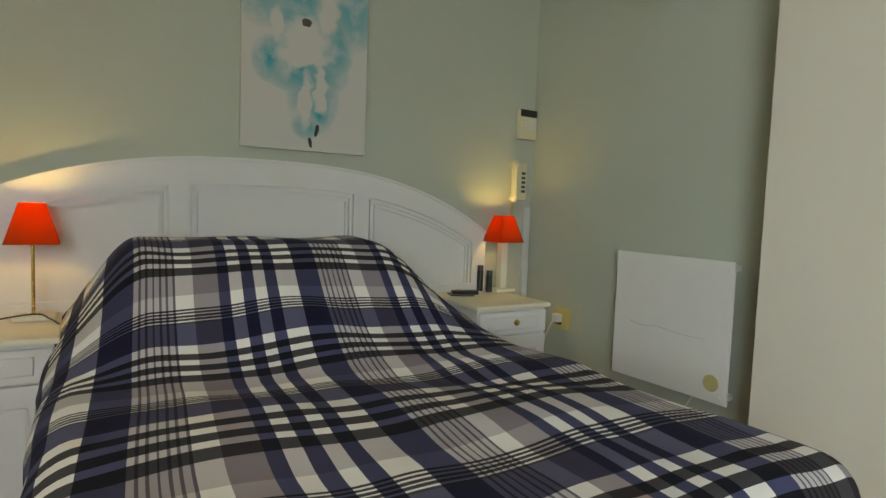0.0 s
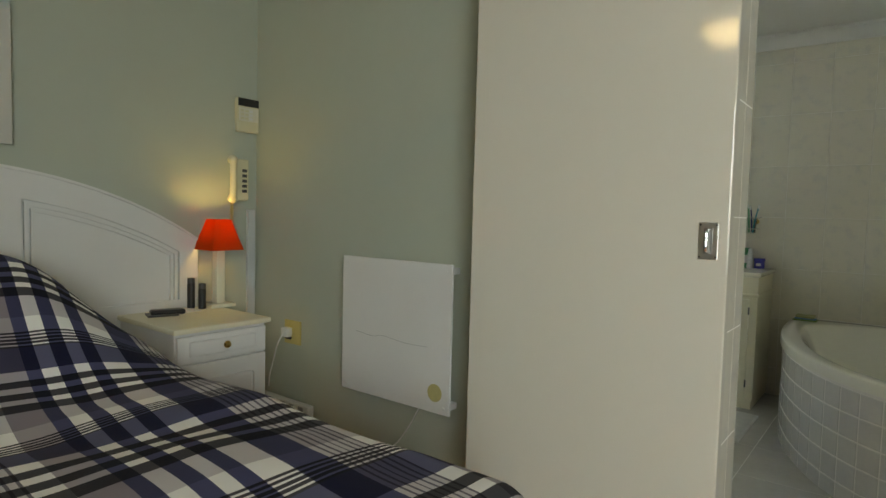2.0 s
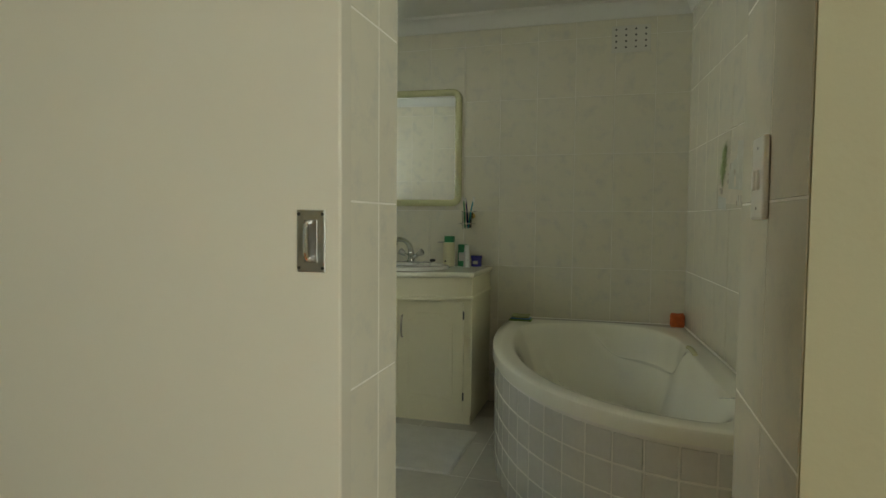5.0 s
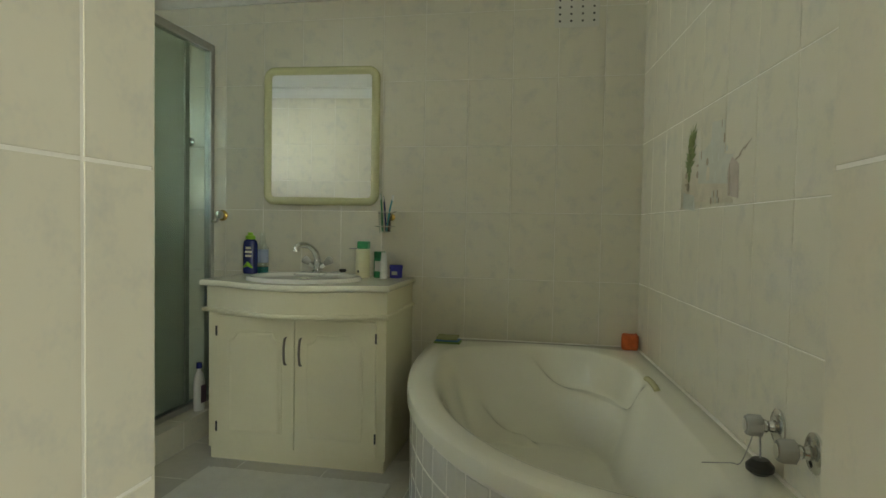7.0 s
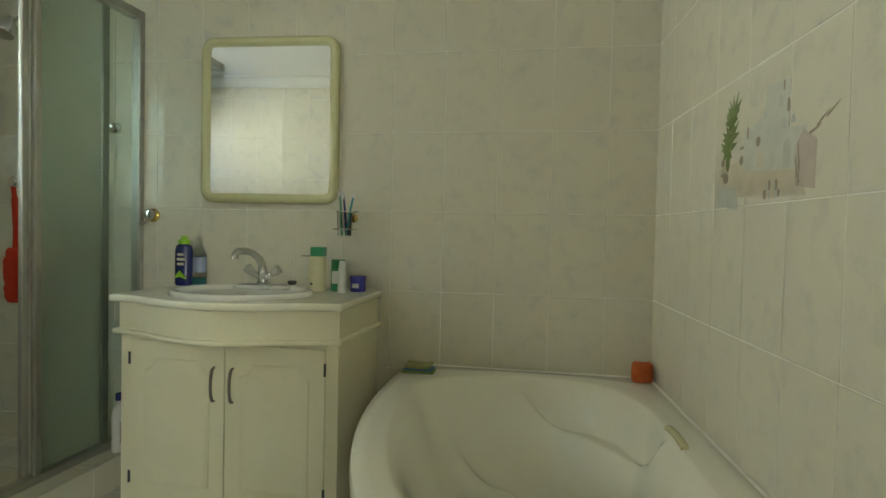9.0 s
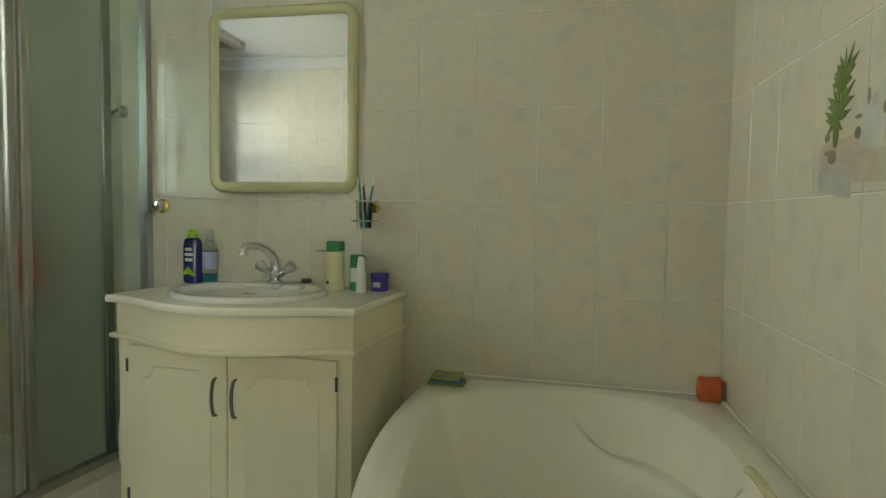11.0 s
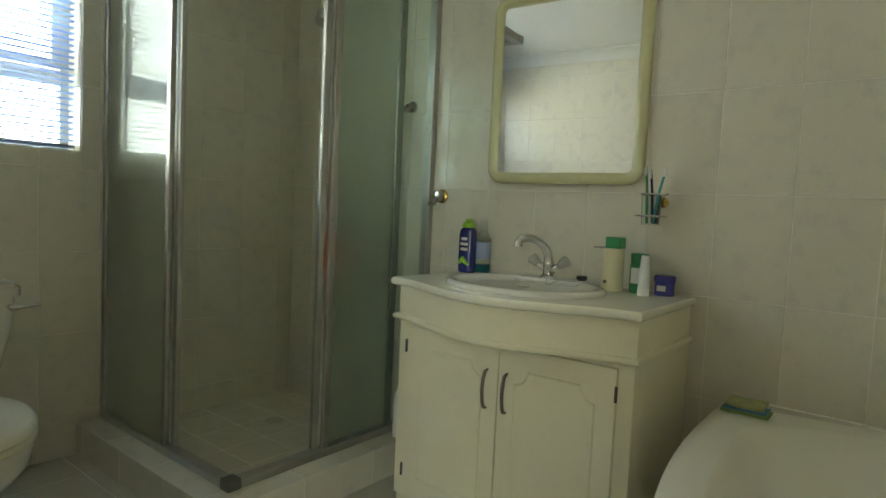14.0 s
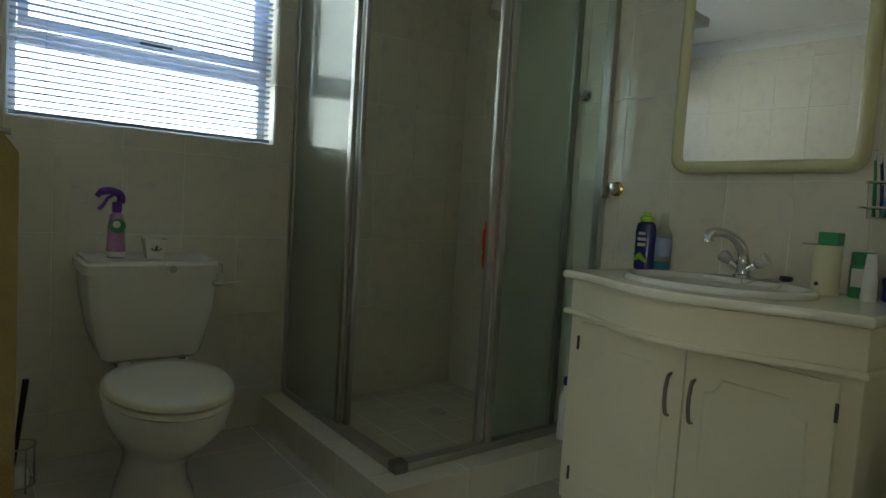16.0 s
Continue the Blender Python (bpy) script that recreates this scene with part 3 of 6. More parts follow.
# ---- painting ----
def painting_material():
    m = bpy.data.materials.new("turquoise_canvas")
    m.use_nodes = True
    n, l = m.node_tree.nodes, m.node_tree.links
    b = n["Principled BSDF"]
    b.inputs["Roughness"].default_value = 0.25
    tc, no = n.new("ShaderNodeTexCoord"), n.new("ShaderNodeTexNoise")
    no.inputs["Scale"].default_value, no.inputs["Detail"].default_value = 9, 6
    l.new(tc.outputs["Object"], no.inputs["Vector"])
    wob, wn2, ws = n.new("ShaderNodeVectorMath"), n.new("ShaderNodeTexNoise"), n.new("ShaderNodeVectorMath")
    wn2.inputs["Scale"].default_value = 14
    ws.operation, ws.inputs["Scale"].default_value = "SCALE", 0.09
    half = n.new("ShaderNodeVectorMath")
    half.inputs[1].default_value = (-0.045, -0.045, -0.045)
    l.new(tc.outputs["Object"], wn2.inputs["Vector"])
    l.new(wn2.outputs["Color"], ws.inputs[0])
    l.new(ws.outputs[0], half.inputs[0])
    l.new(tc.outputs["Object"], wob.inputs[0])
    l.new(half.outputs[0], wob.inputs[1])
    last = None
    for px, pz, rx, rz, w in ((0.29, 0.36, 0.22, 0.11, 1.0), (0.12, 0.40, 0.08, 0.11, 1.0), (0.43, 0.50, 0.10, 0.17, 1.0), (0.52, 0.68, 0.15, 0.20, 0.8), (0.09, 0.72, 0.13, 0.20, 0.7), (0.21, 0.55, 0.07, 0.15, 0.8), (0.30, 0.12, 0.075, 0.07, 1.0), (0.36, 0.17, 0.06, 0.06, 1.0), (0.27, 0.70, 0.14, 0.14, 0.9), (0.33, 0.25, 0.13, 0.18, 0.7)):
        mp, gr = n.new("ShaderNodeMapping"), n.new("ShaderNodeTexGradient")
        mp.vector_type = "POINT"
        mp.inputs["Location"].default_value = (-px / rx, 0, -pz / rz)
        mp.inputs["Scale"].default_value = (1 / rx, 0.0, 1 / rz)
        gr.gradient_type = "SPHERICAL"
        l.new(tc.outputs["Object"], mp.inputs[0])
        l.new(mp.outputs[0], gr.inputs[0])
        k = n.new("ShaderNodeMath")
        k.operation, k.inputs[1].default_value = "MULTIPLY", w
        l.new(gr.outputs["Fac"], k.inputs[0])
        if last is None:
            last = k.outputs[0]
        else:
            mx = n.new("ShaderNodeMath")
            mx.operation = "MAXIMUM"
            l.new(last, mx.inputs[0])
            l.new(k.outputs[0], mx.inputs[1])
            last = mx.outputs[0]
    pale = None
    for px, pz, rx, rz in ((0.285, 0.50, 0.11, 0.13), (0.28, 0.425, 0.16, 0.05), (0.295, 0.235, 0.040, 0.14), (0.368, 0.29, 0.038, 0.14), (0.16, 0.56, 0.035, 0.09), (0.40, 0.63, 0.055, 0.10), (0.27, 0.74, 0.05, 0.06)):
        mp, gr, k = n.new("ShaderNodeMapping"), n.new("ShaderNodeTexGradient"), n.new("ShaderNodeMath")
        mp.inputs["Location"].default_value = (-px / rx, 0, -pz / rz)
        mp.inputs["Scale"].default_value = (1 / rx, 0.0, 1 / rz)
        gr.gradient_type = "SPHERICAL"
        k.operation, k.inputs[1].default_value = "MULTIPLY", 3.0
        k.use_clamp = True
        l.new(wob.outputs[0], mp.inputs[0])
        l.new(mp.outputs[0], gr.inputs[0])
        l.new(gr.outputs["Fac"], k.inputs[0])
        if pale is None:
            pale = k.outputs[0]
        else:
            mx = n.new("ShaderNodeMath")
            mx.operation = "MAXIMUM"
            l.new(pale, mx.inputs[0])
            l.new(k.outputs[0], mx.inputs[1])
            pale = mx.outputs[0]
    inv = n.new("ShaderNodeMath")
    inv.operation, inv.inputs[0].default_value = "SUBTRACT", 1.0
    l.new(pale, inv.inputs[1])
    both = n.new("ShaderNodeMath")
    both.operation = "MULTIPLY"
    ramp = n.new("ShaderNodeValToRGB")
    ramp.color_ramp.elements[0].position, ramp.color_ramp.elements[0].color = 0.26, (0, 0, 0, 1)
    ramp.color_ramp.elements[1].position, ramp.color_ramp.elements[1].color = 0.54, (1, 1, 1, 1)
    l.new(no.outputs["Fac"], ramp.inputs[0])
    a = n.new("ShaderNodeMath")
    a.operation = "MULTIPLY"
    sq = n.new("ShaderNodeMath")
    sq.operation, sq.inputs[1].default_value = "POWER", 0.55
    l.new(last, sq.inputs[0])
    l.new(sq.outputs[0], a.inputs[0])
    l.new(ramp.outputs[0], a.inputs[1])
    mix = n.new("ShaderNodeMix")
    mix.data_type = "RGBA"
    mix.inputs[6].default_value, mix.inputs[7].default_value = (0.60, 0.60, 0.55, 1), (0.02, 0.35, 0.42, 1)
    l.new(a.outputs[0], both.inputs[0])
    l.new(inv.outputs[0], both.inputs[1])
    l.new(both.outputs[0], mix.inputs["Factor"])
    l.new(mix.outputs[2], b.inputs["Base Color"])
    return m


pic = thing("painting", "turquoise and white painting on unframed canvas above the bed", "painting", at=(0.585, 2.768, 1.355))
part("canvas", B(0.0, 0.60, 0.0, 0.03, 0.0, 0.90, 0.003), painting_material(), pic)


def blob(cx, cz, rx, rz, turn=0.0, jag=0.12, k=28):
    pts = []
    for i in range(k):
        a = 2 * math.pi * i / k
        r = 1 + jag * noise.noise((math.cos(a) * 2 + cx * 9, math.sin(a) * 2, cz * 7))
        x, z = rx * r * math.cos(a), rz * r * math.sin(a)
        pts.append((cx + x * math.cos(turn) - z * math.sin(turn), cz + x * math.sin(turn) + z * math.cos(turn)))
    bm = slab(pts, 0.0, 0.0008)
    for v in bm.verts:
        v.co = Vector((v.co.x, -0.0006 - v.co.z, v.co.y))
    return bm


for args, mt in (((0.348, 0.098, 0.010, 0.030, -0.25), BLACK), ((0.318, 0.040, 0.009, 0.026, 0.2), BLACK), ((0.290, 0.585, 0.022, 0.019), GREY_METAL)):
    part("painted_shape", blob(*args, jag=0.35), mt, pic)

# ---- ceiling lamp in the bedroom ----
cl = thing("ceiling_light", "round warm ceiling light, lit", "ceiling light", at=(-0.8, 1.15, Z_BEDC))
part("rose", lathe([(0.06, -0.02), (0.06, 0.0)], 20), WHITE_PLASTIC, cl)
part("bowl", lathe([(0.0, -0.11), (0.08, -0.10), (0.13, -0.06), (0.15, -0.02), (0.06, -0.0201)], 28), glow("warm_glass", (1.0, 0.78, 0.40), 52), cl, "warm glowing glass bowl")

# ---- bathroom window ----
w1 = thing("window_1", "white steel bathroom window with a top-hung pane behind a blind", "window", kind="structure")
wy = Y_WIN + 0.13
x0, x1, z0, z1 = WIN
for a in ((x0, x1, z0, z0 + 0.035), (x0, x1, z1 - 0.035, z1), (x0, x0 + 0.035, z0 + 0.035, z1 - 0.035), (x1 - 0.035, x1, z0 + 0.035, z1 - 0.035)):
    part("window_frame", B(a[0], a[1], wy, wy + 0.04, a[2], a[3], 0.003), WINDOW_PAINT, w1)
part("transom", B(x0 + 0.036, x1 - 0.036, wy, wy + 0.04, 1.505, 1.565, 0.004), WINDOW_PAINT, w1)
part("sash_frame", B(x0 + 0.036, x1 - 0.036, wy - 0.012, wy, 1.565, 1.60, 0.003), WINDOW_PAINT, w1)
for xx in (x0 + 0.036, x1 - 0.07):
    part("sash_frame", B(xx, xx + 0.034, wy - 0.012, wy, 1.60, z1 - 0.036, 0.003), WINDOW_PAINT, w1)
part("window_catch", B(3.24, 3.36, wy - 0.03, wy - 0.0125, 1.57, 1.59, 0.004), GREY_METAL, w1)
for za, zb in ((z0 + 0.036, 1.504), (1.566, z1 - 0.036)):
    pn = part("pane", B(x0 + 0.037, x1 - 0.037, wy + 0.018, wy + 0.022, za, zb), PANE, w1)
    pn.visible_shadow = False
part("window_sill", B(x0, x1, Y_WIN + 0.002, wy, z0 - 0.012, z0 + 0.004, 0.002), TILE, w1)
blind = thing("venetian_blind", "white venetian blind, slats open, lowered in the window", "blind")
by = Y_WIN + 0.045
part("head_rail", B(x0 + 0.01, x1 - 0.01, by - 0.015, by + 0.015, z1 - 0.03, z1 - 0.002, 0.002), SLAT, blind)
sm = bmesh.new()
sl = [sm.verts.new((x, 0.0125 * c, h)) for x in (x0 + 0.012, x1 - 0.012) for c, h in ((-1, -0.001), (-0.5, 0.0012), (0, 0.002), (0.5, 0.0012), (1, -0.001))]
for k in range(4):
    sm.faces.new((sl[k], sl[k + 1], sl[k + 6], sl[k + 5]))
r = bmesh.ops.extrude_face_region(sm, geom=sm.faces[:])
bmesh.ops.translate(sm, vec=(0, 0, -0.0006), verts=[v for v in r["geom"] if isinstance(v, bmesh.types.BMVert)])
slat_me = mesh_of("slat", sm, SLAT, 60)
zz = z0 + 0.045
while zz < z1 - 0.035:
    s = new("slat", slat_me)
    s.parent = blind
    s.matrix_local = pose(0, by, zz, -10 + random.uniform(-2, 2), 0, 0)
    zz += 0.0235
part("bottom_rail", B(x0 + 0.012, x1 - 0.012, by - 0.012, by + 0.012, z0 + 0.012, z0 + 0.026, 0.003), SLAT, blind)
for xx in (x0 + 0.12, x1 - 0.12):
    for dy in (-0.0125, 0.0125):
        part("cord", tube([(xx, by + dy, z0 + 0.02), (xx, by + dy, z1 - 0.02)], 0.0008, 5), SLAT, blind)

# ---- vanity ----
VY0, VY1, VXF, VZ = 0.736, 1.640, 4.325, 0.830


def bow(y, depth=0.130, inset=0.0):
    """Front line of the serpentine top: flat ends, a swelling middle."""
    u = (y - (VY0 + VY1) / 2) / ((VY1 - VY0) / 2)
    return VXF - depth * (0.5 * (1 + math.cos(math.pi * min(1, abs(u) * 1.04)))) ** 0.85 + inset


def bow_outline(y0, y1, inset, back=X_VAN - 0.003, n=36):
    return [(back, y0)] + [(bow(y0 + (y1 - y0) * k / n, inset=inset), y0 + (y1 - y0) * k / n) for k in range(n + 1)] + [(back, y1)]


van = thing("vanity_cabinet", "cream serpentine-front vanity cabinet with two doors", "vanity")
part("body", B(4.338, X_VAN - 0.003, 0.748, 1.598, 0.055, 0.69, 0.003), CREAM_FURN, van)
part("plinth", B(4.345, X_VAN - 0.003, 0.756, 1.590, 0.0, 0.054, 0.002), CREAM_FURN, van)
part("apron", slab(bow_outline(0.750, 1.612, 0.022), 0.700, 0.800), CREAM_FURN, van)
mold = stepped_slab([(bow_outline(0.743 - g, 1.625 + g, 0.009 - g), z) for g, z in ((0.0, 0.684), (0.003, 0.6855), (0.005, 0.6885), (0.005, 0.6975), (0.003, 0.7005), (0.0, 0.702))])
part("moulding", mold, CREAM_FURN, van)
for ya, yb, hy, gy in ((0.792, 1.164, 0.79, 1.135), (1.170, 1.545, 1.547, 1.207)):
    bm = bmesh.new()
    n = 24
    cols = []
    for k in range(n + 1):
        y = ya + (yb - ya) * k / n
        zt = 0.668
        cols.append([bm.verts.new(p) for p in ((4.320, y, 0.075), (4.337, y, 0.075), (4.337, y, zt), (4.320, y, zt))])
    for a, b in zip(cols, cols[1:]):
        for k in range(4):
            bm.faces.new((a[k], a[(k + 1) % 4], b[(k + 1) % 4], b[k]))
    bm.faces.new(cols[0])
    bm.faces.new(cols[-1][::-1])
    bmesh.ops.recalc_face_normals(bm, faces=bm.faces[:])
    dr = part("cabinet_door", bm, CREAM_FURN, van)
    part("handle", tube(curve_pts([(4.320, gy, 0.585), (4.304, gy, 0.578), (4.296, gy, 0.550), (4.294, gy, 0.524), (4.296, gy, 0.498), (4.304, gy, 0.470), (4.320, gy, 0.463)], 4), [0.004] * 3 + [0.0055] * 19 + [0.004] * 3, 8), HANDLE_STEEL, dr, "curved dark steel bow handle")
    def cut_corner(i):
        y0, y1, z0, z1, c = ya + 0.055 + i, yb - 0.055 - i, 0.14 + i, 0.605 - i, 0.045
        pts = [(y0, z0), (y1, z0)]
        pts += [(y1 - c * math.sin(t * math.pi / 8), z1 - c * math.cos(t * math.pi / 8)) for t in range(5)]
        pts += [(y0 + c * math.cos(t * math.pi / 8), z1 - c * math.sin(t * math.pi / 8)) for t in range(5)]
        return pts
    emb = stepped_slab([(cut_corner(i), h) for i, h in ((0.0, 0.0005), (0.003, 0.0042), (0.007, 0.0048), (0.011, 0.0026), (0.024, 0.0046))])
    for v in emb.verts:
        v.co = Vector((4.3202 - v.co.z, v.co.x, v.co.y))
    part("raised_panel", emb, CREAM_FURN, dr)
    for hz in (0.16, 0.60):
        part("hinge", tube([(4.318, hy, hz - 0.022), (4.318, hy, hz + 0.022)], 0.0045, 8), GREY_METAL, dr)
top = stepped_slab([(bow_outline(VY0 + c, VY1 - c, c), z) for c, z in ((0.009, 0.803), (0.0045, 0.8042), (0.0014, 0.8075), (0.0, 0.812), (0.0, 0.821), (0.0014, 0.8255), (0.0045, 0.8288), (0.009, VZ))])
thing("worktop", "cream serpentine vanity top under the basin", "worktop", top, mat("cream_top", (0.85, 0.83, 0.70), 0.12, var=0.02, scale=4))
# basin: raised oval rim around a bowl
SC = (4.505, 1.205)
basin = thing("wash_basin", "white oval inset wash basin in the vanity top", "basin", at=(SC[0], SC[1], VZ))
prof = [(1.0, 0.0), (1.0, 0.010), (0.985, 0.020), (0.955, 0.024), (0.90, 0.022), (0.86, 0.014), (0.82, 0.004), (0.78, -0.0), (0.5, -0.0005), (0.12, -0.001), (0.0, -0.001)]
bowl = [(1.0, 0.001), (1.0, 0.008), (0.985, 0.015), (0.95, 0.019), (0.90, 0.017), (0.855, 0.011), (0.80, 0.005), (0.6, 0.0032), (0.0, 0.003)]
part("rim", lathe(bowl, 56, 0.235, 0.275), CERAMIC, basin)
part("plug_hole", lathe([(0.022, 0.0032), (0.020, 0.006), (0.0, 0.005)], 18), CHROME, basin)
part("tap_ledge", B(0.135, 0.245, -0.12, 0.12, 0.001, 0.020, 0.009, segs=3), CERAMIC, basin)
chain = part("chain", tube(curve_pts([(0.16, -0.03, 0.03), (0.10, -0.035, 0.031), (0.06, -0.055, 0.012), (0.10, -0.09, 0.03), (0.15, -0.125, 0.032)], 6), 0.0016, 6), STEEL, basin, "bead chain")
part("plug", lathe([(0.014, 0.0), (0.019, 0.006), (0.017, 0.016), (0.0, 0.018)], 16), BLACK, chain, "black rubber plug").location = (0.155, -0.135, 0.028)
KNOB = mat("clear_knob", (0.85, 0.85, 0.82), 0.08, var=0.02, extra={"Transmission Weight": 0.6})
tap = thing("basin_mixer_tap", "chrome basin mixer with two clear knobs", "tap", at=(4.705, 1.222, VZ + 0.020))
part("base", lathe([(0.030, 0.0), (0.028, 0.006), (0.019, 0.012), (0.017, 0.035), (0.020, 0.045), (0.016, 0.060), (0.013, 0.07)], 20), CHROME, tap)
part("spout", tube(curve_pts([(0, 0, 0.05), (-0.005, 0.005, 0.085), (-0.025, 0.018, 0.113), (-0.055, 0.034, 0.128), (-0.09, 0.052, 0.129), (-0.104, 0.058, 0.118), (-0.106, 0.059, 0.100)], 5), [0.0155] * 8 + [0.0135] * 15 + [0.0125] * 5 + [0.0150] * 3, 14), CHROME, tap)
for s in (-1, 1):
    arm = part("arm", tube([(0, s * 0.010, 0.022), (0, s * 0.036, 0.040)], [0.011, 0.012], 12), CHROME, tap)
    kn = part("knob", lathe([(0.009, 0.0), (0.013, 0.006), (0.018, 0.022), (0.020, 0.036), (0.016, 0.040), (0.0, 0.040)], 12), KNOB, arm, "clear acrylic knob")
    kn.matrix_local = Matrix.Translation((0, s * 0.036, 0.040)) @ pose(0, 0, 0, -s * 55, 0, 0)
    cap = part("knob_cap", lathe([(0.013, 0.040), (0.013, 0.0425), (0.0, 0.0435)], 16), CHROME, arm)
    cap.matrix_local = kn.matrix_local.copy()


# ---- bottles on the vanity ----
def rest_on_top(x, y):
    return (x, y, VZ)


can = thing("shampoo_bottle", "dark blue flattened bottle with a lime cap", "bottle", at=rest_on_top(4.725, 1.602))
part("body", lathe([(0.030, 0.0), (0.034, 0.006), (0.034, 0.13), (0.030, 0.15), (0.018, 0.158)], 22, 0.75, 1.0), BLUE, can)
part("cap", lathe([(0.022, 0.157), (0.022, 0.172), (0.012, 0.178), (0.012, 0.188), (0.0, 0.189)], 18), LIME, can, "lime green cap")
for mz, mw in ((0.118, 0.016), (0.100, 0.020), (0.082, 0.018)):
    part("label_mark", B(-0.0275, -0.0262, -mw, 0.6 * mw, mz - 0.005, mz + 0.005, 0.0005), WHITE_PLASTIC, can, "white print bar")
part("label_leaf", tube([(-0.0268, -0.024, 0.028), (-0.0272, 0.0, 0.046), (-0.0268, 0.02, 0.03)], [0.004, 0.012, 0.003], 8), LIME, can, "lime green stripe")
cb = thing("pump_bottle", "clear bottle with a teal liquid and clear cap", "bottle", at=rest_on_top(4.765, 1.555))
part("body", lathe([(0.026, 0.0), (0.028, 0.004), (0.028, 0.12), (0.014, 0.145), (0.012, 0.15)], 20), CLEAR, cb)
part("liquid", lathe([(0.0, 0.003), (0.025, 0.003), (0.0255, 0.03), (0.0, 0.03)], 20), TEAL, cb)
part("label_band", lathe([(0.0284, 0.05), (0.0284, 0.11)], 20), mat("pale_blue_label", (0.35, 0.42, 0.62), 0.4, var=0.1), cb)
part("cap", lathe([(0.013, 0.15), (0.013, 0.19), (0.0, 0.191)], 16), CLEAR, cb)
sd = thing("soap_dispenser", "cream upright soap dispenser with a green top", "dispenser", at=rest_on_top(4.715, 0.985))
part("body", lathe([(0.034, 0.0), (0.035, 0.004), (0.034, 0.125), (0.033, 0.135), (0.0, 0.136)], 24, 0.85, 1.0), CREAM_PLASTIC, sd)
part("green_cap", B(-0.022, 0.022, -0.03, 0.022, 0.136, 0.172, 0.004), GREEN, sd)
part("spout", B(-0.018, 0.018, 0.022, 0.062, 0.134, 0.139, 0.002), STEEL, sd)
part("button", lathe([(0.006, 0.0), (0.004, 0.003), (0.0, 0.003)], 10), GREY_METAL, sd).matrix_local = pose(-0.0295, 0.012, 0.03, 0, -90, 0)
gb = thing("lotion_bottle", "green and white lotion bottle", "bottle", at=rest_on_top(4.745, 0.905))
part("body", lathe([(0.026, 0.0), (0.029, 0.004), (0.029, 0.085), (0.026, 0.09)], 20, 0.7, 1.0), GREEN, gb)
part("cap", lathe([(0.027, 0.09), (0.028, 0.118), (0.026, 0.122), (0.0, 0.122)], 20, 0.7, 1.0), mat("dark_green_cap", (0.02, 0.22, 0.09), 0.3), gb)
part("label_band", B(-0.0215, -0.0200, -0.018, 0.018, 0.03, 0.078), WHITE_PLASTIC, gb, "white label")
tb = thing("cream_tube", "white pointed cream tube standing on its cap", "tube", at=rest_on_top(4.69, 0.868))
part("cap", lathe([(0.019, 0.0), (0.019, 0.022), (0.0, 0.0225)], 18), WHITE_PLASTIC, tb)
bm = lathe([(0.018, 0.022), (0.0185, 0.05), (0.016, 0.09), (0.012, 0.13)], 18)
for v in bm.verts:
    k = max(0, (v.co.z - 0.03) / 0.1)
    v.co.x *= 1 - 0.85 * k
part("tube_body", bm, mat("pale_tube", (0.72, 0.74, 0.72), 0.3), tb)
jr = thing("cream_jar", "round blue cream jar with a blue lid", "jar", at=rest_on_top(4.765, 0.825))
part("body", lathe([(0.030, 0.0), (0.032, 0.004), (0.031, 0.045), (0.0, 0.046)], 24), BLUE2, jr)
part("lid", lathe([(0.034, 0.046), (0.034, 0.062), (0.031, 0.066), (0.0, 0.066)], 24), BLUE2, jr)
part("label_band", B(-0.0335, -0.0315, -0.014, 0.014, 0.016, 0.034), WHITE_PLASTIC, jr, "white label marks")

for ob, k in ((can, 1.14), (cb, 1.12), (sd, 1.06), (gb, 1.08), (tap, 1.08)):
    ob.scale = (k, k, k)

# ---- mirror, cup holder, hook ----
mi = thing("wall_mirror", "mirror in a pale yellow rounded plastic frame, on the tiles", "mirror")
MY0, MY1, MZ0, MZ1 = 0.935, 1.552, 1.193, 1.905


def rounded(y0, y1, z0, z1, r, n=8):
    pts = []
    for cy, cz, a0 in ((y1 - r, z1 - r, 0), (y0 + r, z1 - r, 90), (y0 + r, z0 + r, 180), (y1 - r, z0 + r, 270)):
        for k in range(n + 1):
            a = radians(a0 + 90 * k / n)
            pts.append((cy + r * math.cos(a), cz + r * math.sin(a)))
    return pts


bm = bmesh.new()
rings = []
for off, xx in ((0.0, X_VAN), (0.0, 4.80), (0.006, 4.791), (0.018, 4.786), (0.032, 4.790), (0.040, 4.799), (0.041, 4.808)):
    rr = max(0.012, 0.06 - off)
    rings.append([bm.verts.new((xx, y, z)) for y, z in rounded(MY0 + off, MY1 - off, MZ0 + off, MZ1 - off, rr)])
for a, b in zip(rings, rings[1:]):
    for k in range(len(a)):
        bm.faces.new((a[k], a[(k + 1) % len(a)], b[(k + 1) % len(a)], b[k]))
part("frame", bm, MIRROR_FRAME, mi, smooth=60)
bm = bmesh.new()
bm.faces.new([bm.verts.new((4.803, y, z)) for y, z in rounded(MY0 + 0.038, MY1 - 0.038, MZ0 + 0.038, MZ1 - 0.038, 0.022)][::-1])
r = bmesh.ops.extrude_face_region(bm, geom=bm.faces[:])
bmesh.ops.translate(bm, vec=(0.004, 0, 0), verts=[v for v in r["geom"] if isinstance(v, bmesh.types.BMVert)])
part("glass", bm, MIRROR, mi, "silvered mirror glass", smooth=None)
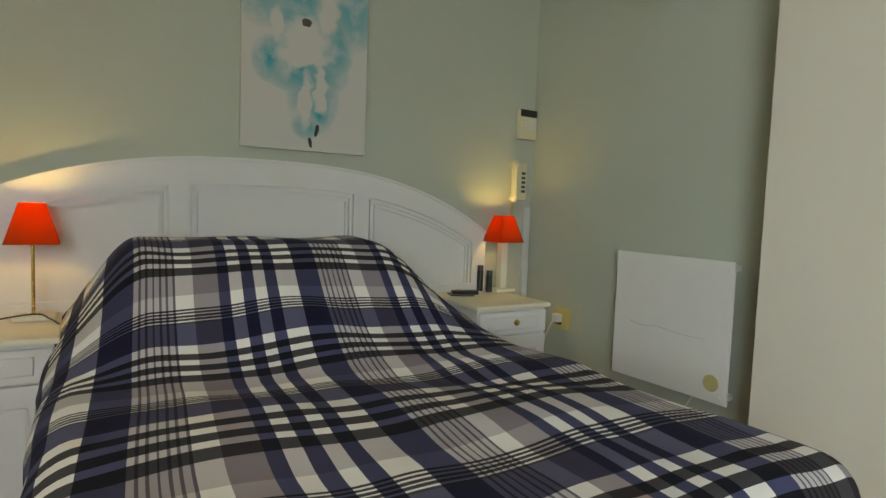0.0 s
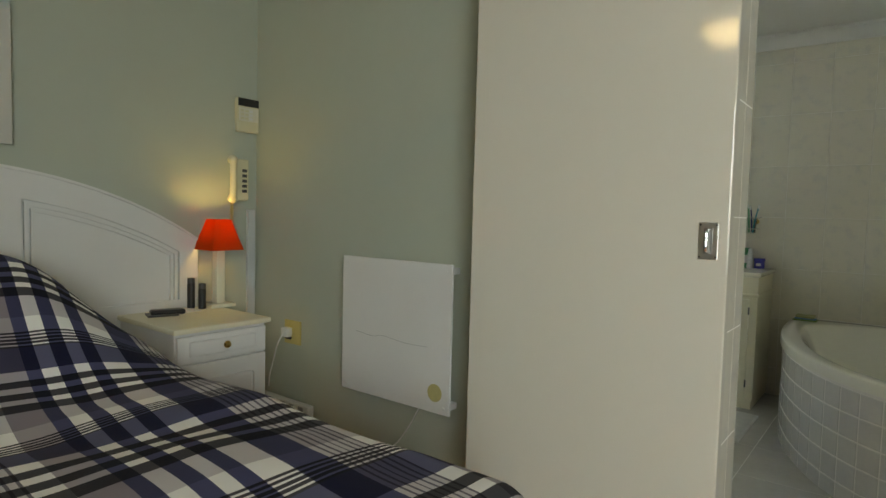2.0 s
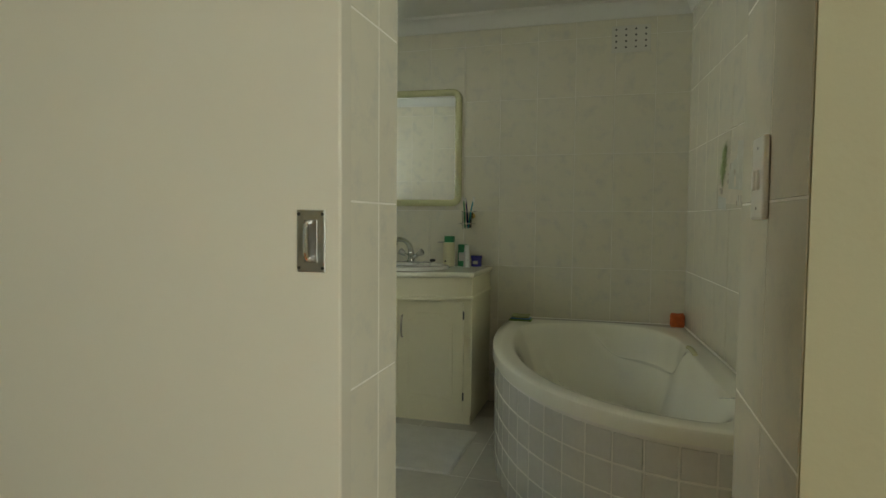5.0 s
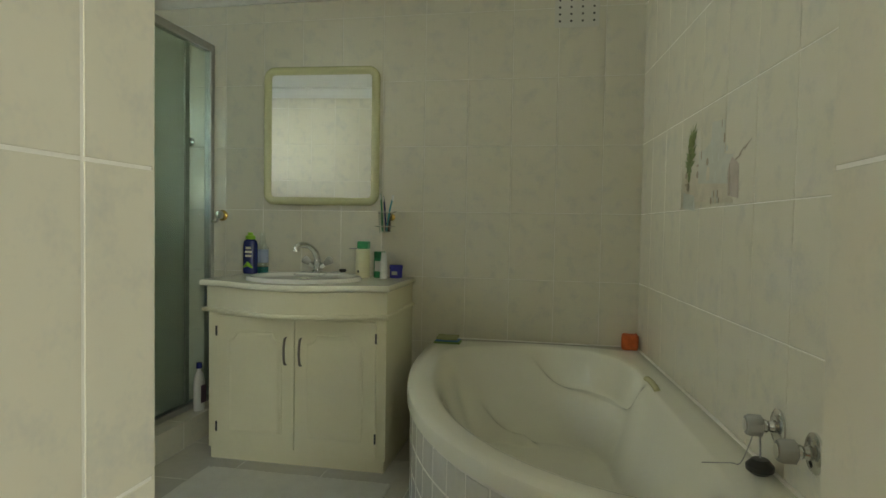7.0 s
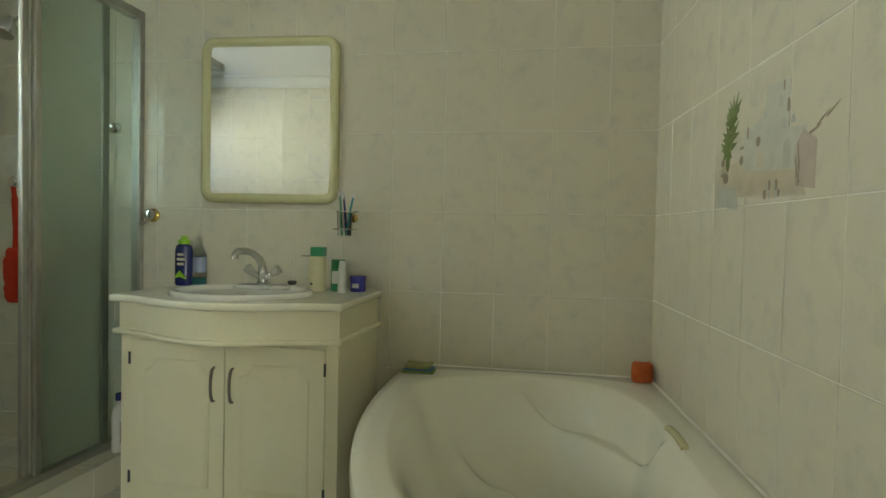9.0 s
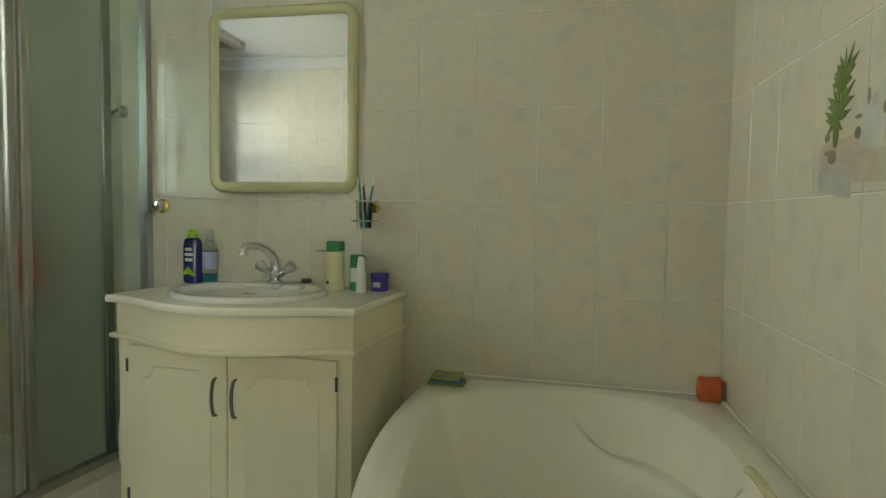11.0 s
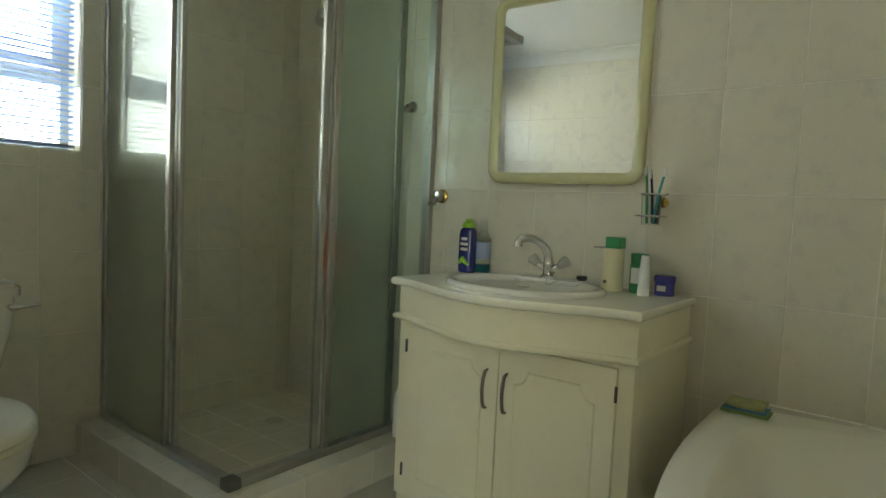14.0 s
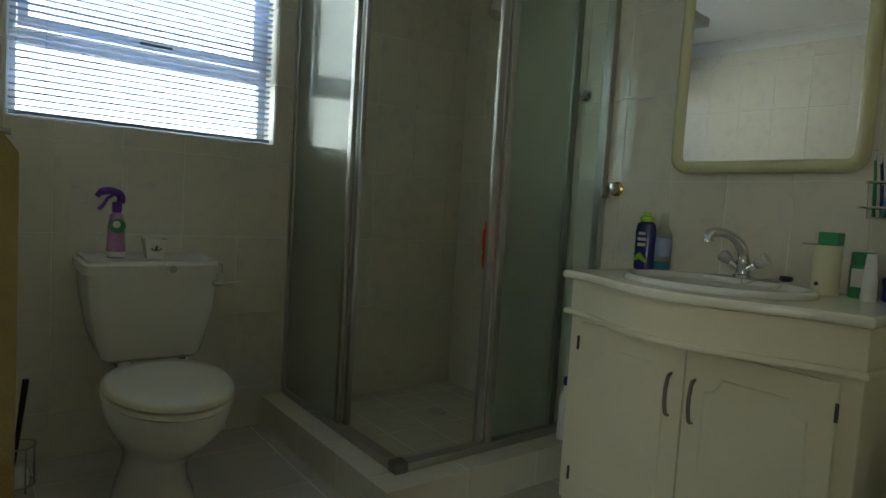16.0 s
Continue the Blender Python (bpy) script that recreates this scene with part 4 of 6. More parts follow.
# it hangs a little away from the wall at one side
mi.matrix_world = pose(X_VAN, MY0, 0, 0, 0, 3.4) @ pose(-X_VAN, -MY0, 0)
ch = thing("toothbrush_holder", "wall-mounted glass cup of toothbrushes on a chrome ring", "toothbrush holder", at=(X_VAN, 0.885, 1.085))
part("wall_plate", lathe([(0.018, 0.0), (0.018, 0.006), (0.008, 0.012), (0.008, 0.022), (0.0, 0.022)], 16), BRASS, ch).matrix_local = pose(0, -0.02, 0.05, 0, -90, 0)
part("shelf_ring", lathe([(0.052, 0.0), (0.054, 0.003), (0.052, 0.006), (0.034, 0.006), (0.034, 0.0)], 24), CHROME, ch).location = (-0.058, 0.0, 0.0)
part("upper_ring", tube([(-0.058 + 0.036 * math.cos(a * math.pi / 12), 0.036 * math.sin(a * math.pi / 12), 0.075) for a in range(25)], 0.003, 6), CHROME, ch)
part("rod", tube([(-0.003, -0.02, 0.05), (-0.03, -0.03, 0.075), (-0.06, -0.058, 0.078)], 0.0035, 8), CHROME, ch)
part("glass", lathe([(0.0, -0.028), (0.028, -0.028), (0.033, 0.075), (0.0315, 0.075), (0.0265, -0.025), (0.0, -0.025)], 22), CLEAR, ch, "clear glass cup").location = (-0.058, 0, 0)
for dx, dy, lx, ly, hh, mt in ((0.0, 0.012, -0.006, 0.022, 0.165, GREEN), (0.01, -0.004, 0.004, 0.010, 0.155, BLUE), (-0.008, -0.01, -0.012, -0.045, 0.16, TEAL)):
    b = part("toothbrush", tube([(-0.058 + dx, dy, -0.022), (-0.058 + (dx + lx) / 2, (dy + ly) / 2, hh * 0.55), (-0.058 + lx, ly, hh)], [0.005, 0.0045, 0.0035], 8), mt, ch)
    part("bristles", B(-0.058 + lx - 0.012, -0.058 + lx - 0.003, ly - 0.005, ly + 0.005, hh - 0.028, hh - 0.002, 0.001), WHITE_PLASTIC, b)
part("tube", tube([(-0.05, -0.014, -0.022), (-0.05, -0.022, 0.07)], [0.010, 0.008], 10), BLACK, ch)
hk = thing("towel_hook", "small chrome and brass towel hook on the tiles", "hook", at=(X_VAN, 1.815, 1.125))
part("rosette", lathe([(0.030, 0.0), (0.030, 0.006), (0.022, 0.013), (0.0, 0.015)], 20), BRASS, hk).matrix_local = pose(0, 0, 0.008, 0, -90, 0)
part("stem", lathe([(0.021, 0.0), (0.024, 0.012), (0.019, 0.027), (0.0, 0.031)], 16), CHROME, hk).matrix_local = pose(-0.012, 0.004, 0.01, 0, -90, 0)
part("hook", tube(curve_pts([(-0.03, 0.008, 0.0), (-0.035, 0.012, -0.022), (-0.05, 0.02, -0.03), (-0.062, 0.026, -0.022)], 5), [0.007] * 12 + [0.009] * 4, 10), CHROME, hk)

# ---- air vent ----
vt = thing("air_vent", "white plaster air vent with rows of round holes", "vent", at=(X_VAN, -0.04, 2.135))
part("plate", B(-0.004, 0.004, -0.105, 0.105, -0.075, 0.075, 0.0015), mat("vent_plaster", (0.70, 0.69, 0.64), 0.7, var=0.04), vt)
hole_me = mesh_of("hole", lathe([(0.0055, 0.0), (0.0055, 0.001), (0.0, 0.001)], 10), BLACK, 35)
for a in range(4):
    for b in range(4):
        h = new("hole", hole_me)
        h.parent = vt
        h.matrix_local = pose(-0.0042, -0.080 + 0.0535 * a, -0.045 + 0.033 * b, 0, -90, 0)

# ---- corner bath ----
TUB_Z, TCX, TRX, TRY, TN = 0.530, 4.55, 1.545, 1.000, 2.2


def tub_edge(s, grow=0.0):
    """Point of the bath's curved outer edge, s from 0 (vanity side) to 1 (doorway side)."""
    a = math.pi / 2 * s
    c, d = math.sin(a), math.cos(a)
    return TCX - (TRX + grow) * abs(c) ** (2 / TN), Y_TUB + (TRY + grow) * abs(d) ** (2 / TN)


tub = thing("corner_bath", "cream acrylic corner bath with a moulded seat and tiled front", "bath")
outer = [(X_VAN - 0.002, YC + 0.002), (X_VAN - 0.002, Y_TUB + TRY)] + [tub_edge(k / 60) for k in range(61)]
outer += [(TCX - TRX, wall_y(TCX - TRX) + 0.002)]
C0 = (3.98, 0.0)


def ray_out(ang, poly):
    best = 0.1
    dx, dy = math.cos(ang), math.sin(ang)
    for (ax, ay), (bx, by_) in zip(poly, poly[1:] + poly[:1]):
        ex, ey = bx - ax, by_ - ay
        den = dx * ey - dy * ex
        if abs(den) < 1e-9:
            continue
        t = ((ax - C0[0]) * ey - (ay - C0[1]) * ex) / den
        u = ((ax - C0[0]) * dy - (ay - C0[1]) * dx) / den
        if t > 0 and -1e-6 <= u <= 1 + 1e-6:
            best = max(best, t)
    return best


def inner_poly():
    pts = []
    for k in range(61):
        x, y = tub_edge(k / 60, -0.085)
        pts.append((x, y))
    pts = [p for p in pts if p[1] > Y_TUB + 0.06]
    pts += [(x, wall_y(x) + g) for x, g in ((3.20, 0.125), (3.50, 0.110), (3.9, 0.105), (4.35, 0.10))] + [(4.55, -0.245), (4.68, -0.135), (4.725, 0.035), (4.72, 0.235), (4.66, 0.415)]
    return pts


def bath_shell():
    bm = bmesh.new()
    inner = inner_poly()
    na = 240
    prof = [(1.0, -0.045, 1), (1.0, -0.014, 1), (0.975, -0.003, 1), (0.96, 0.0, 1), (0.5, 0.0, 1), (0.15, 0.0, 1), (0.0, -0.003, 1)]
    rings = []
    Ro = [ray_out(2 * math.pi * k / na, outer) for k in range(na)]
    Ri = [ray_out(2 * math.pi * k / na, inner) for k in range(na)]
    for _ in range(6):
        Ri = [(Ri[k - 1] + 2 * Ri[k] + Ri[(k + 1) % na]) / 4 for k in range(na)]

    def put(k, rad, z):
        a = 2 * math.pi * k / na
        return bm.verts.new((C0[0] + rad * math.cos(a), C0[1] + rad * math.sin(a), z))
    for f, dz, _ in prof:
        rings.append([put(k, Ri[k] + (Ro[k] - Ri[k]) * f, TUB_Z + dz) for k in range(na)])
    for f in [0.993 - 0.0125 * i for i in range(72)]:
        ring = []
        for k in range(na):
            a = 2 * math.pi * k / na
            rad = Ri[k] * f
            x, y = C0[0] + rad * math.cos(a), C0[1] + rad * math.sin(a)
            deep = 1 - sstep(0.60, 1.0, f)
            z = TUB_Z - 0.003 - 0.36 * deep
            # moulded seat across the far corner, its front bowed in the middle
            q = ((x - 4.52) + y) / 1.414
            d = ((x - 4.52) - y) / 1.414 - 0.055 * max(-0.6, 1 - (q / 0.33) ** 2)
            w = sstep(-0.045, 0.030, d) * (1 - sstep(0.20, 0.27, y))
            seat = TUB_Z - 0.003 - 0.160 * (1 - sstep(0.87, 1.0, f))
            z = z * (1 - w) + seat * w
            # narrow rib down the wall beside the seat
            off = x - 4.415 - 0.25 * (y - 0.2)
            z += 0.040 * math.exp(-(off / 0.022) ** 2) * sstep(0.08, 0.16, y) * (1 - sstep(0.30, 0.40, y)) * (1 - w)
            # arm rest beside the seat
            z += 0.03 * math.exp(-((x - 4.13) / 0.15) ** 2 - ((y + 0.26) / 0.05) ** 2) * (1 - sstep(0.85, 1.0, f))
            ring.append(bm.verts.new((x, y, z)))
        rings.append(ring)
    for a, b in zip(rings, rings[1:]):
        for k in range(na):
            bm.faces.new((a[k], a[(k + 1) % na], b[(k + 1) % na], b[k]))
    bm.faces.new(rings[-1])
    return bm


part("shell", bath_shell(), ACRYLIC, tub, "glossy cream acrylic shell", smooth=70)
front_body = [(X_VAN - 0.003, YC + 0.003), (X_VAN - 0.003, Y_TUB + TRY - 0.018)] + [tub_edge(k / 40, -0.014) for k in range(41)]
front_body += [(TCX - TRX + 0.014, wall_y(TCX - TRX) + 0.003)]
bm = bmesh.new()
va = [bm.verts.new((x, y, 0.0)) for x, y in front_body]
vb = [bm.verts.new((x, y, TUB_Z - 0.04)) for x, y in front_body]
for k in range(len(va)):
    bm.faces.new((va[k], va[(k + 1) % len(va)], vb[(k + 1) % len(va)], vb[k]))
part("sealant", B(X_VAN - 0.014, X_VAN - 0.0005, YC + 0.002, Y_TUB + TRY, TUB_Z - 0.020, TUB_Z + 0.0035, 0.004), GROUT, tub, "white sealant bead")
part("sealant", B(TCX - TRX, X_VAN - 0.012, Y_TUB + 0.0005, Y_TUB + 0.014, TUB_Z - 0.020, TUB_Z + 0.0035, 0.004), GROUT, tub, "white sealant bead").matrix_local = TURN_WALL
skirt = part("tiled_front", bm, GROUT, tub, "curved front of small white square tiles")
part("grip", tube(curve_pts([(4.20, -0.315, 0.527), (4.17, -0.320, 0.531), (4.11, -0.326, 0.532), (4.05, -0.328, 0.531), (4.02, -0.328, 0.527)], 5), [0.004] + [0.011] * 19 + [0.004], 10), mat("cream_handle", (0.66, 0.64, 0.40), 0.2), tub, "small cream moulded grip")
tt = bmesh.new()
box(tt, -0.0475, 0.0475, -0.004, 0.004, -0.0475, 0.0475, 0.0025, segs=1)
tt_me = mesh_of("tile", tt, TILE_SMALL, 30)
line = [tub_edge(k / 400, -0.0168) for k in range(401)] + [(TCX - TRX + 0.0168, Y_TUB - 0.01 * k) for k in range(1, 13)]
acc, nxt = 0.0, 0.06
for (ax, ay), (bx, by_) in zip(line, line[1:]):
    seg = math.hypot(bx - ax, by_ - ay)
    while acc + seg > nxt:
        f = (nxt - acc) / seg
        x, y = ax + (bx - ax) * f, ay + (by_ - ay) * f
        for row in range(5):
            o = new("tile", tt_me)
            o.parent = skirt
            o.matrix_local = pose(x, y, TUB_Z - 0.058 - 0.0505 - row * 0.1005, random.uniform(-0.4, 0.4), 0, math.degrees(math.atan2(by_ - ay, bx - ax)) + random.uniform(-0.4, 0.4))
        nxt += 0.1005
    acc += seg

for nm, xx in (("bath_tap", 3.331), ("bath_tap", 3.167)):
    bt = thing(nm, "chrome wall tap with a clear fluted knob, above the bath", "tap", at=(xx, wall_y(xx), 0.640), group="bath taps")
    part("rose", lathe([(0.042, 0.0), (0.042, 0.005), (0.036, 0.009), (0.016, 0.012)], 28), CHROME, bt).matrix_local = pose(0, 0, 0, -90, 0, 0)
    part("stem", lathe([(0.013, 0.01), (0.016, 0.016), (0.012, 0.024), (0.016, 0.03), (0.012, 0.045)], 16), CHROME, bt).matrix_local = pose(0, 0, 0, -90, 0, 0)
    bm = lathe([(0.018, 0.04), (0.024, 0.046), (0.024, 0.092), (0.021, 0.1), (0.0, 0.1)], 18)
    for i, v in enumerate(bm.verts):
        a = math.atan2(v.co.y, v.co.x)
        if 0.045 < v.co.z < 0.095:
            v.co.x, v.co.y = v.co.x * (1 + 0.05 * math.cos(9 * a)), v.co.y * (1 + 0.05 * math.cos(9 * a))
    for v in bm.verts:
        v.co.z = 0.03 + (v.co.z - 0.03) * 0.62
    part("knob", bm, mat("clear_bath_knob", (0.72, 0.73, 0.72), 0.12, var=0.05, extra={"Transmission Weight": 0.4}), bt, "clear acrylic knob").matrix_local = pose(0, 0, 0, -90, 0, 0)
    part("knob_cap", lathe([(0.015, 0.0734), (0.015, 0.076), (0.0, 0.077)], 16), CHROME, bt).matrix_local = pose(0, 0, 0, -90, 0, 0)
pg = thing("bath_plug", "black rubber bath plug hanging on a chain from the tap", "plug", at=(3.313, -0.442, 0.534))
part("stopper", lathe([(0.020, 0.0), (0.030, 0.008), (0.031, 0.02), (0.018, 0.034), (0.0, 0.036)], 20), BLACK, pg)
part("chain", tube(curve_pts([(0, 0, 0.035), (0.003, 0.0, 0.06), (0.008, 0.0, 0.085), (0.016, 0.0, 0.112)], 6), 0.0022, 6), STEEL, pg)
part("long_chain", tube(curve_pts([(0.016, 0.005, 0.112), (0.015, 0.035, 0.02), (0.02, 0.06, 0.012), (0.03, 0.12, 0.004)], 6), 0.0014, 6), STEEL, pg)
sp = thing("sponge_cloth", "folded green scouring cloth with a blue edge, on the bath rim", "cloth", at=(4.665, 0.535, TUB_Z))
for k, (mt, zz) in enumerate(((LIME, 0.0), (BLUE2, 0.012), (OLIVE, 0.020))):
    bm = bmesh.new()
    bmesh.ops.create_grid(bm, x_segments=10, y_segments=10, size=0.5)
    for v in bm.verts:
        v.co = Vector((v.co.x * 0.07, v.co.y * (0.125 - 0.012 * k), zz * 0.85 + 0.002 + (0.010 if k == 2 else 0.004) * (noise.noise((v.co.x * 3, v.co.y * 3, k * 4.0)) * 0.5 + 0.5) + (0.006 * (v.co.x + 0.5) if k == 2 else 0)))
    r = bmesh.ops.extrude_face_region(bm, geom=bm.faces[:])
    bmesh.ops.translate(bm, vec=(0, 0, 0.008 if k != 1 else 0.004), verts=[v for v in r["geom"] if isinstance(v, bmesh.types.BMVert)])
    part("layer", bm, (mat("green_cloth", (0.22, 0.36, 0.12), 0.9, var=0.15, bump=0.5), mat("blue_cloth", (0.08, 0.22, 0.45), 0.9), OLIVE)[k], sp)
osb = thing("bath_sponge", "orange-red bath sponge in the corner of the bath rim", "sponge", at=(4.752, -0.318, TUB_Z))
bm = bmesh.new()
box(bm, -0.035, 0.035, -0.038, 0.038, 0.0, 0.072, 0.012)
bmesh.ops.subdivide_edges(bm, edges=bm.edges[:], cuts=2)
for v in bm.verts:
    if v.co.z > 0.004:
        v.co += Vector((noise.noise(v.co * 40), noise.noise(v.co * 37 + Vector((5, 0, 0))), noise.noise(v.co * 45))) * 0.007
part("sponge_body", bm, ORANGE, osb)

# ---- shower ----
SX, SY = 3.862, 1.885
cur = thing("shower_curb", "low tiled curb round the shower tray", "curb", kind="structure")
CW = 0.115
part("core", slab([(SX - CW + 0.0022, SY - CW + 0.0022), (X_VAN - 0.003, SY - CW + 0.0022), (X_VAN - 0.003, SY + 0.04), (SX + 0.04, SY + 0.04), (SX + 0.04, Y_WIN - 0.003), (SX - CW + 0.0022, Y_WIN - 0.003)], 0.0, 0.1298), GROUT, cur)
tray = thing("shower_tray", "tiled shower floor inside the curb", "shower tray", kind="structure")
part("floor", B(SX + 0.041, X_VAN - 0.002, SY + 0.041, Y_WIN - 0.002, 0.0, 0.0598), GROUT, tray)
part("drain", lathe([(0.045, 0.0), (0.043, 0.004), (0.0, 0.003)], 24), TILE_FLOOR, tray).location = (4.45, 2.45, 0.062)
enc = thing("shower_enclosure", "aluminium corner-entry shower enclosure with frosted green glass, doors open", "shower enclosure")
ST = 2.045
for a in ((SX - 0.022, SX + 0.022, Y_WIN - 0.034, Y_WIN - 0.003, 0.132, ST), (X_VAN - 0.034, X_VAN - 0.003, SY - 0.022, SY + 0.022, 0.132, ST)):
    part("jamb", B(*a, 0.004), ALU, enc)
for a in ((SX - 0.024, SX + 0.024, SY + 0.026, Y_WIN - 0.036, 0.130, 0.160), (SX + 0.026, X_VAN - 0.036, SY - 0.024, SY + 0.024, 0.130, 0.160), (SX - 0.024, SX + 0.024, SY + 0.026, Y_WIN - 0.036, ST - 0.04, ST), (SX + 0.026, X_VAN - 0.036, SY - 0.024, SY + 0.024, ST - 0.04, ST)):
    part("rail", B(*a, 0.004), ALU, enc)
part("corner_block", B(SX - 0.027, SX + 0.025, SY - 0.027, SY + 0.025, 0.129, 0.168, 0.006), mat("grey_plastic", (0.16, 0.16, 0.16), 0.4), enc, "dark grey plastic corner piece")
part("corner_block", B(SX - 0.027, SX + 0.025, SY - 0.027, SY + 0.025, ST - 0.042, ST + 0.002, 0.006), ALU, enc)
PY, PX = 2.300, 4.248
# fixed panes with their posts, and the sliding panes pushed back beside them
part("post", B(SX - 0.020, SX - 0.001, PY - 0.012, PY + 0.016, 0.161, ST - 0.041, 0.003), ALU, enc)
part("door_stile", B(SX + 0.001, SX + 0.020, PY - 0.045, PY - 0.018, 0.161, ST - 0.041, 0.003), ALU, enc)
part("door_stile", B(SX + 0.001, SX + 0.020, Y_WIN - 0.140, Y_WIN - 0.118, 0.161, ST - 0.041, 0.003), ALU, enc)
part("post", B(PX - 0.016, PX + 0.012, SY - 0.020, SY - 0.001, 0.161, ST - 0.041, 0.003), ALU, enc)
part("door_stile", B(PX - 0.050, PX - 0.022, SY + 0.001, SY + 0.020, 0.161, ST - 0.041, 0.003), ALU, enc)
part("door_stile", B(X_VAN - 0.232, X_VAN - 0.195, SY + 0.001, SY + 0.020, 0.161, ST - 0.041, 0.003), ALU, enc)
part("pane", B(SX - 0.0125, SX - 0.0085, PY + 0.016, Y_WIN - 0.034, 0.161, ST - 0.041), FROST, enc, "frosted greenish glass")
part("pane", B(PX + 0.012, X_VAN - 0.034, SY - 0.0125, SY - 0.0085, 0.161, ST - 0.041), mat("green_glass", (0.76, 0.86, 0.81), 0.03, var=0.01, extra={"Transmission Weight": 1.0, "IOR": 1.15, "Specular IOR Level": 0.2}), enc, "clear greenish glass")
part("door_pane", B(SX + 0.0085, SX + 0.0125, PY - 0.018, Y_WIN - 0.140, 0.165, ST - 0.045), FROST, enc, "frosted greenish glass")
part("door_pane", B(PX - 0.022, X_VAN - 0.232, SY + 0.0085, SY + 0.0125, 0.165, ST - 0.045), FROST, enc, "frosted greenish glass")

for o in enc.children:
    if o.name.startswith("pane"):
        o.visible_shadow = False

sr = thing("overhead_shower", "chrome shower rose on a wall arm", "shower", at=(X_VAN, 2.37, 2.01))
part("rosette", lathe([(0.032, 0.0), (0.032, 0.004), (0.02, 0.010), (0.0, 0.012)], 22), CHROME, sr).matrix_local = pose(0, 0, 0, 0, -90, 0)
part("arm", tube(curve_pts([(0, 0, 0), (-0.07, 0.01, 0.005), (-0.13, 0.02, -0.01), (-0.17, 0.028, -0.04)], 5), 0.009, 10), CHROME, sr)
part("rose", lathe([(0.0, 0.0), (0.040, 0.0), (0.044, 0.010), (0.042, 0.046), (0.026, 0.068), (0.015, 0.092), (0.0, 0.093)], 20), CHROME, sr).matrix_local = pose(-0.205, 0.034, -0.105, 0, 25, 0)
for yy, zz in ((2.505, 1.275),):
    sv = thing("shower_tap", "chrome shower tap on the tiles", "tap", at=(X_VAN, yy, zz))
    part("rose", lathe([(0.034, 0.0), (0.032, 0.006), (0.016, 0.012), (0.014, 0.035)], 22), CHROME, sv).matrix_local = pose(0, 0, 0, 0, -90, 0)
    part("knob", lathe([(0.016, 0.03), (0.026, 0.036), (0.026, 0.062), (0.018, 0.070), (0.0, 0.07)], 12), CHROME, sv).matrix_local = pose(0, 0, 0, 0, -90, 0)
lf = thing("bath_scrubber", "long-handled red bath scrubber hanging from the shower tap", "scrubber", at=(4.765, 2.50, 0.715))
part("strap", tube(curve_pts([(0.0, 0.0, 0.25), (0.004, 0.0, 0.36), (0.0, 0.004, 0.48), (-0.006, 0.006, 0.545)], 6), [0.012] * 6 + [0.014] * 7 + [0.010] * 6, 8), RED, lf)
bm = bmesh.new()
bmesh.ops.create_uvsphere(bm, u_segments=28, v_segments=20, radius=1)
for v in bm.verts:
    k = 1 + 0.22 * noise.noise(v.co * 3.2) + 0.12 * noise.noise(v.co * 8)
    r = math.sqrt(max(0.0, 1 - v.co.z ** 2))
    wide = (r ** 0.35 / r if r > 0.02 else 1.0) * (0.92 + 0.16 * v.co.z ** 2)
    v.co = Vector((v.co.x * 0.030 * k * wide, v.co.y * 0.058 * k * wide, 0.125 + v.co.z * 0.130 * (1 + 0.06 * noise.noise(v.co * 6))))
part("mesh_pad", bm, RED, lf)
so = thing("soap_dish", "chrome wall soap dish with pink soap", "soap dish", at=(X_VAN, 2.01, 1.53))
part("rosette", lathe([(0.026, 0.0), (0.024, 0.008), (0.012, 0.016), (0.010, 0.04)], 20), CHROME, so).matrix_local = pose(0, 0, 0, 0, -90, 0)
part("dish", lathe([(0.0, 0.0), (0.045, 0.0), (0.055, 0.015), (0.052, 0.016), (0.043, 0.004), (0.0, 0.004)], 24), CHROME, so).location = (-0.075, 0.02, -0.03)
part("soap", B(-0.105, -0.045, -0.005, 0.045, -0.022, -0.002, 0.008, segs=3), mat("pink_soap", (0.65, 0.30, 0.28), 0.5), so, "bar of pink soap")
wb = thing("cleaner_bottle", "white cleaner bottle with a blue cap, on the shower curb", "bottle", at=(4.60, 1.815, 0.131))
part("body", lathe([(0.032, 0.0), (0.034, 0.005), (0.034, 0.15), (0.028, 0.18), (0.012, 0.20), (0.012, 0.215)], 22, 1.0, 0.7), WHITE_PLASTIC, wb)
part("cap", lathe([(0.015, 0.215), (0.014, 0.245), (0.0, 0.247)], 16), BLUE, wb, "dark blue cap")
part("label_band", B(-0.022, 0.022, -0.0262, -0.0240, 0.04, 0.13), mat("brown_label", (0.16, 0.09, 0.13), 0.5, var=0.3, scale=40), wb, "dark printed label")

# ---- toilet ----
to = thing("toilet", "white ceramic close-coupled toilet with a cream lid, closed", "toilet", at=(3.238, 2.40, 0))


def loft(sections, closed_top=True, n=36):
    """A skin over oval sections of (z, centre y, half width, half depth front, half depth back)."""
    bm = bmesh.new()
    rings = []
    for z, cy, hw, hf, hb_ in sections:
        ring = []
        for k in range(n):
            a = 2 * math.pi * k / n
            c, s = math.cos(a), math.sin(a)
            ring.append(bm.verts.new((hw * 0.97 * c - 0.028, cy + (hb_ if s > 0 else hf) * s, z)))
        rings.append(ring)
    for a, b in zip(rings, rings[1:]):
        for k in range(n):
            bm.faces.new((a[k], a[(k + 1) % n], b[(k + 1) % n], b[k]))
    bm.faces.new(rings[0][::-1])
    bm.faces.new(rings[-1])
    return bm


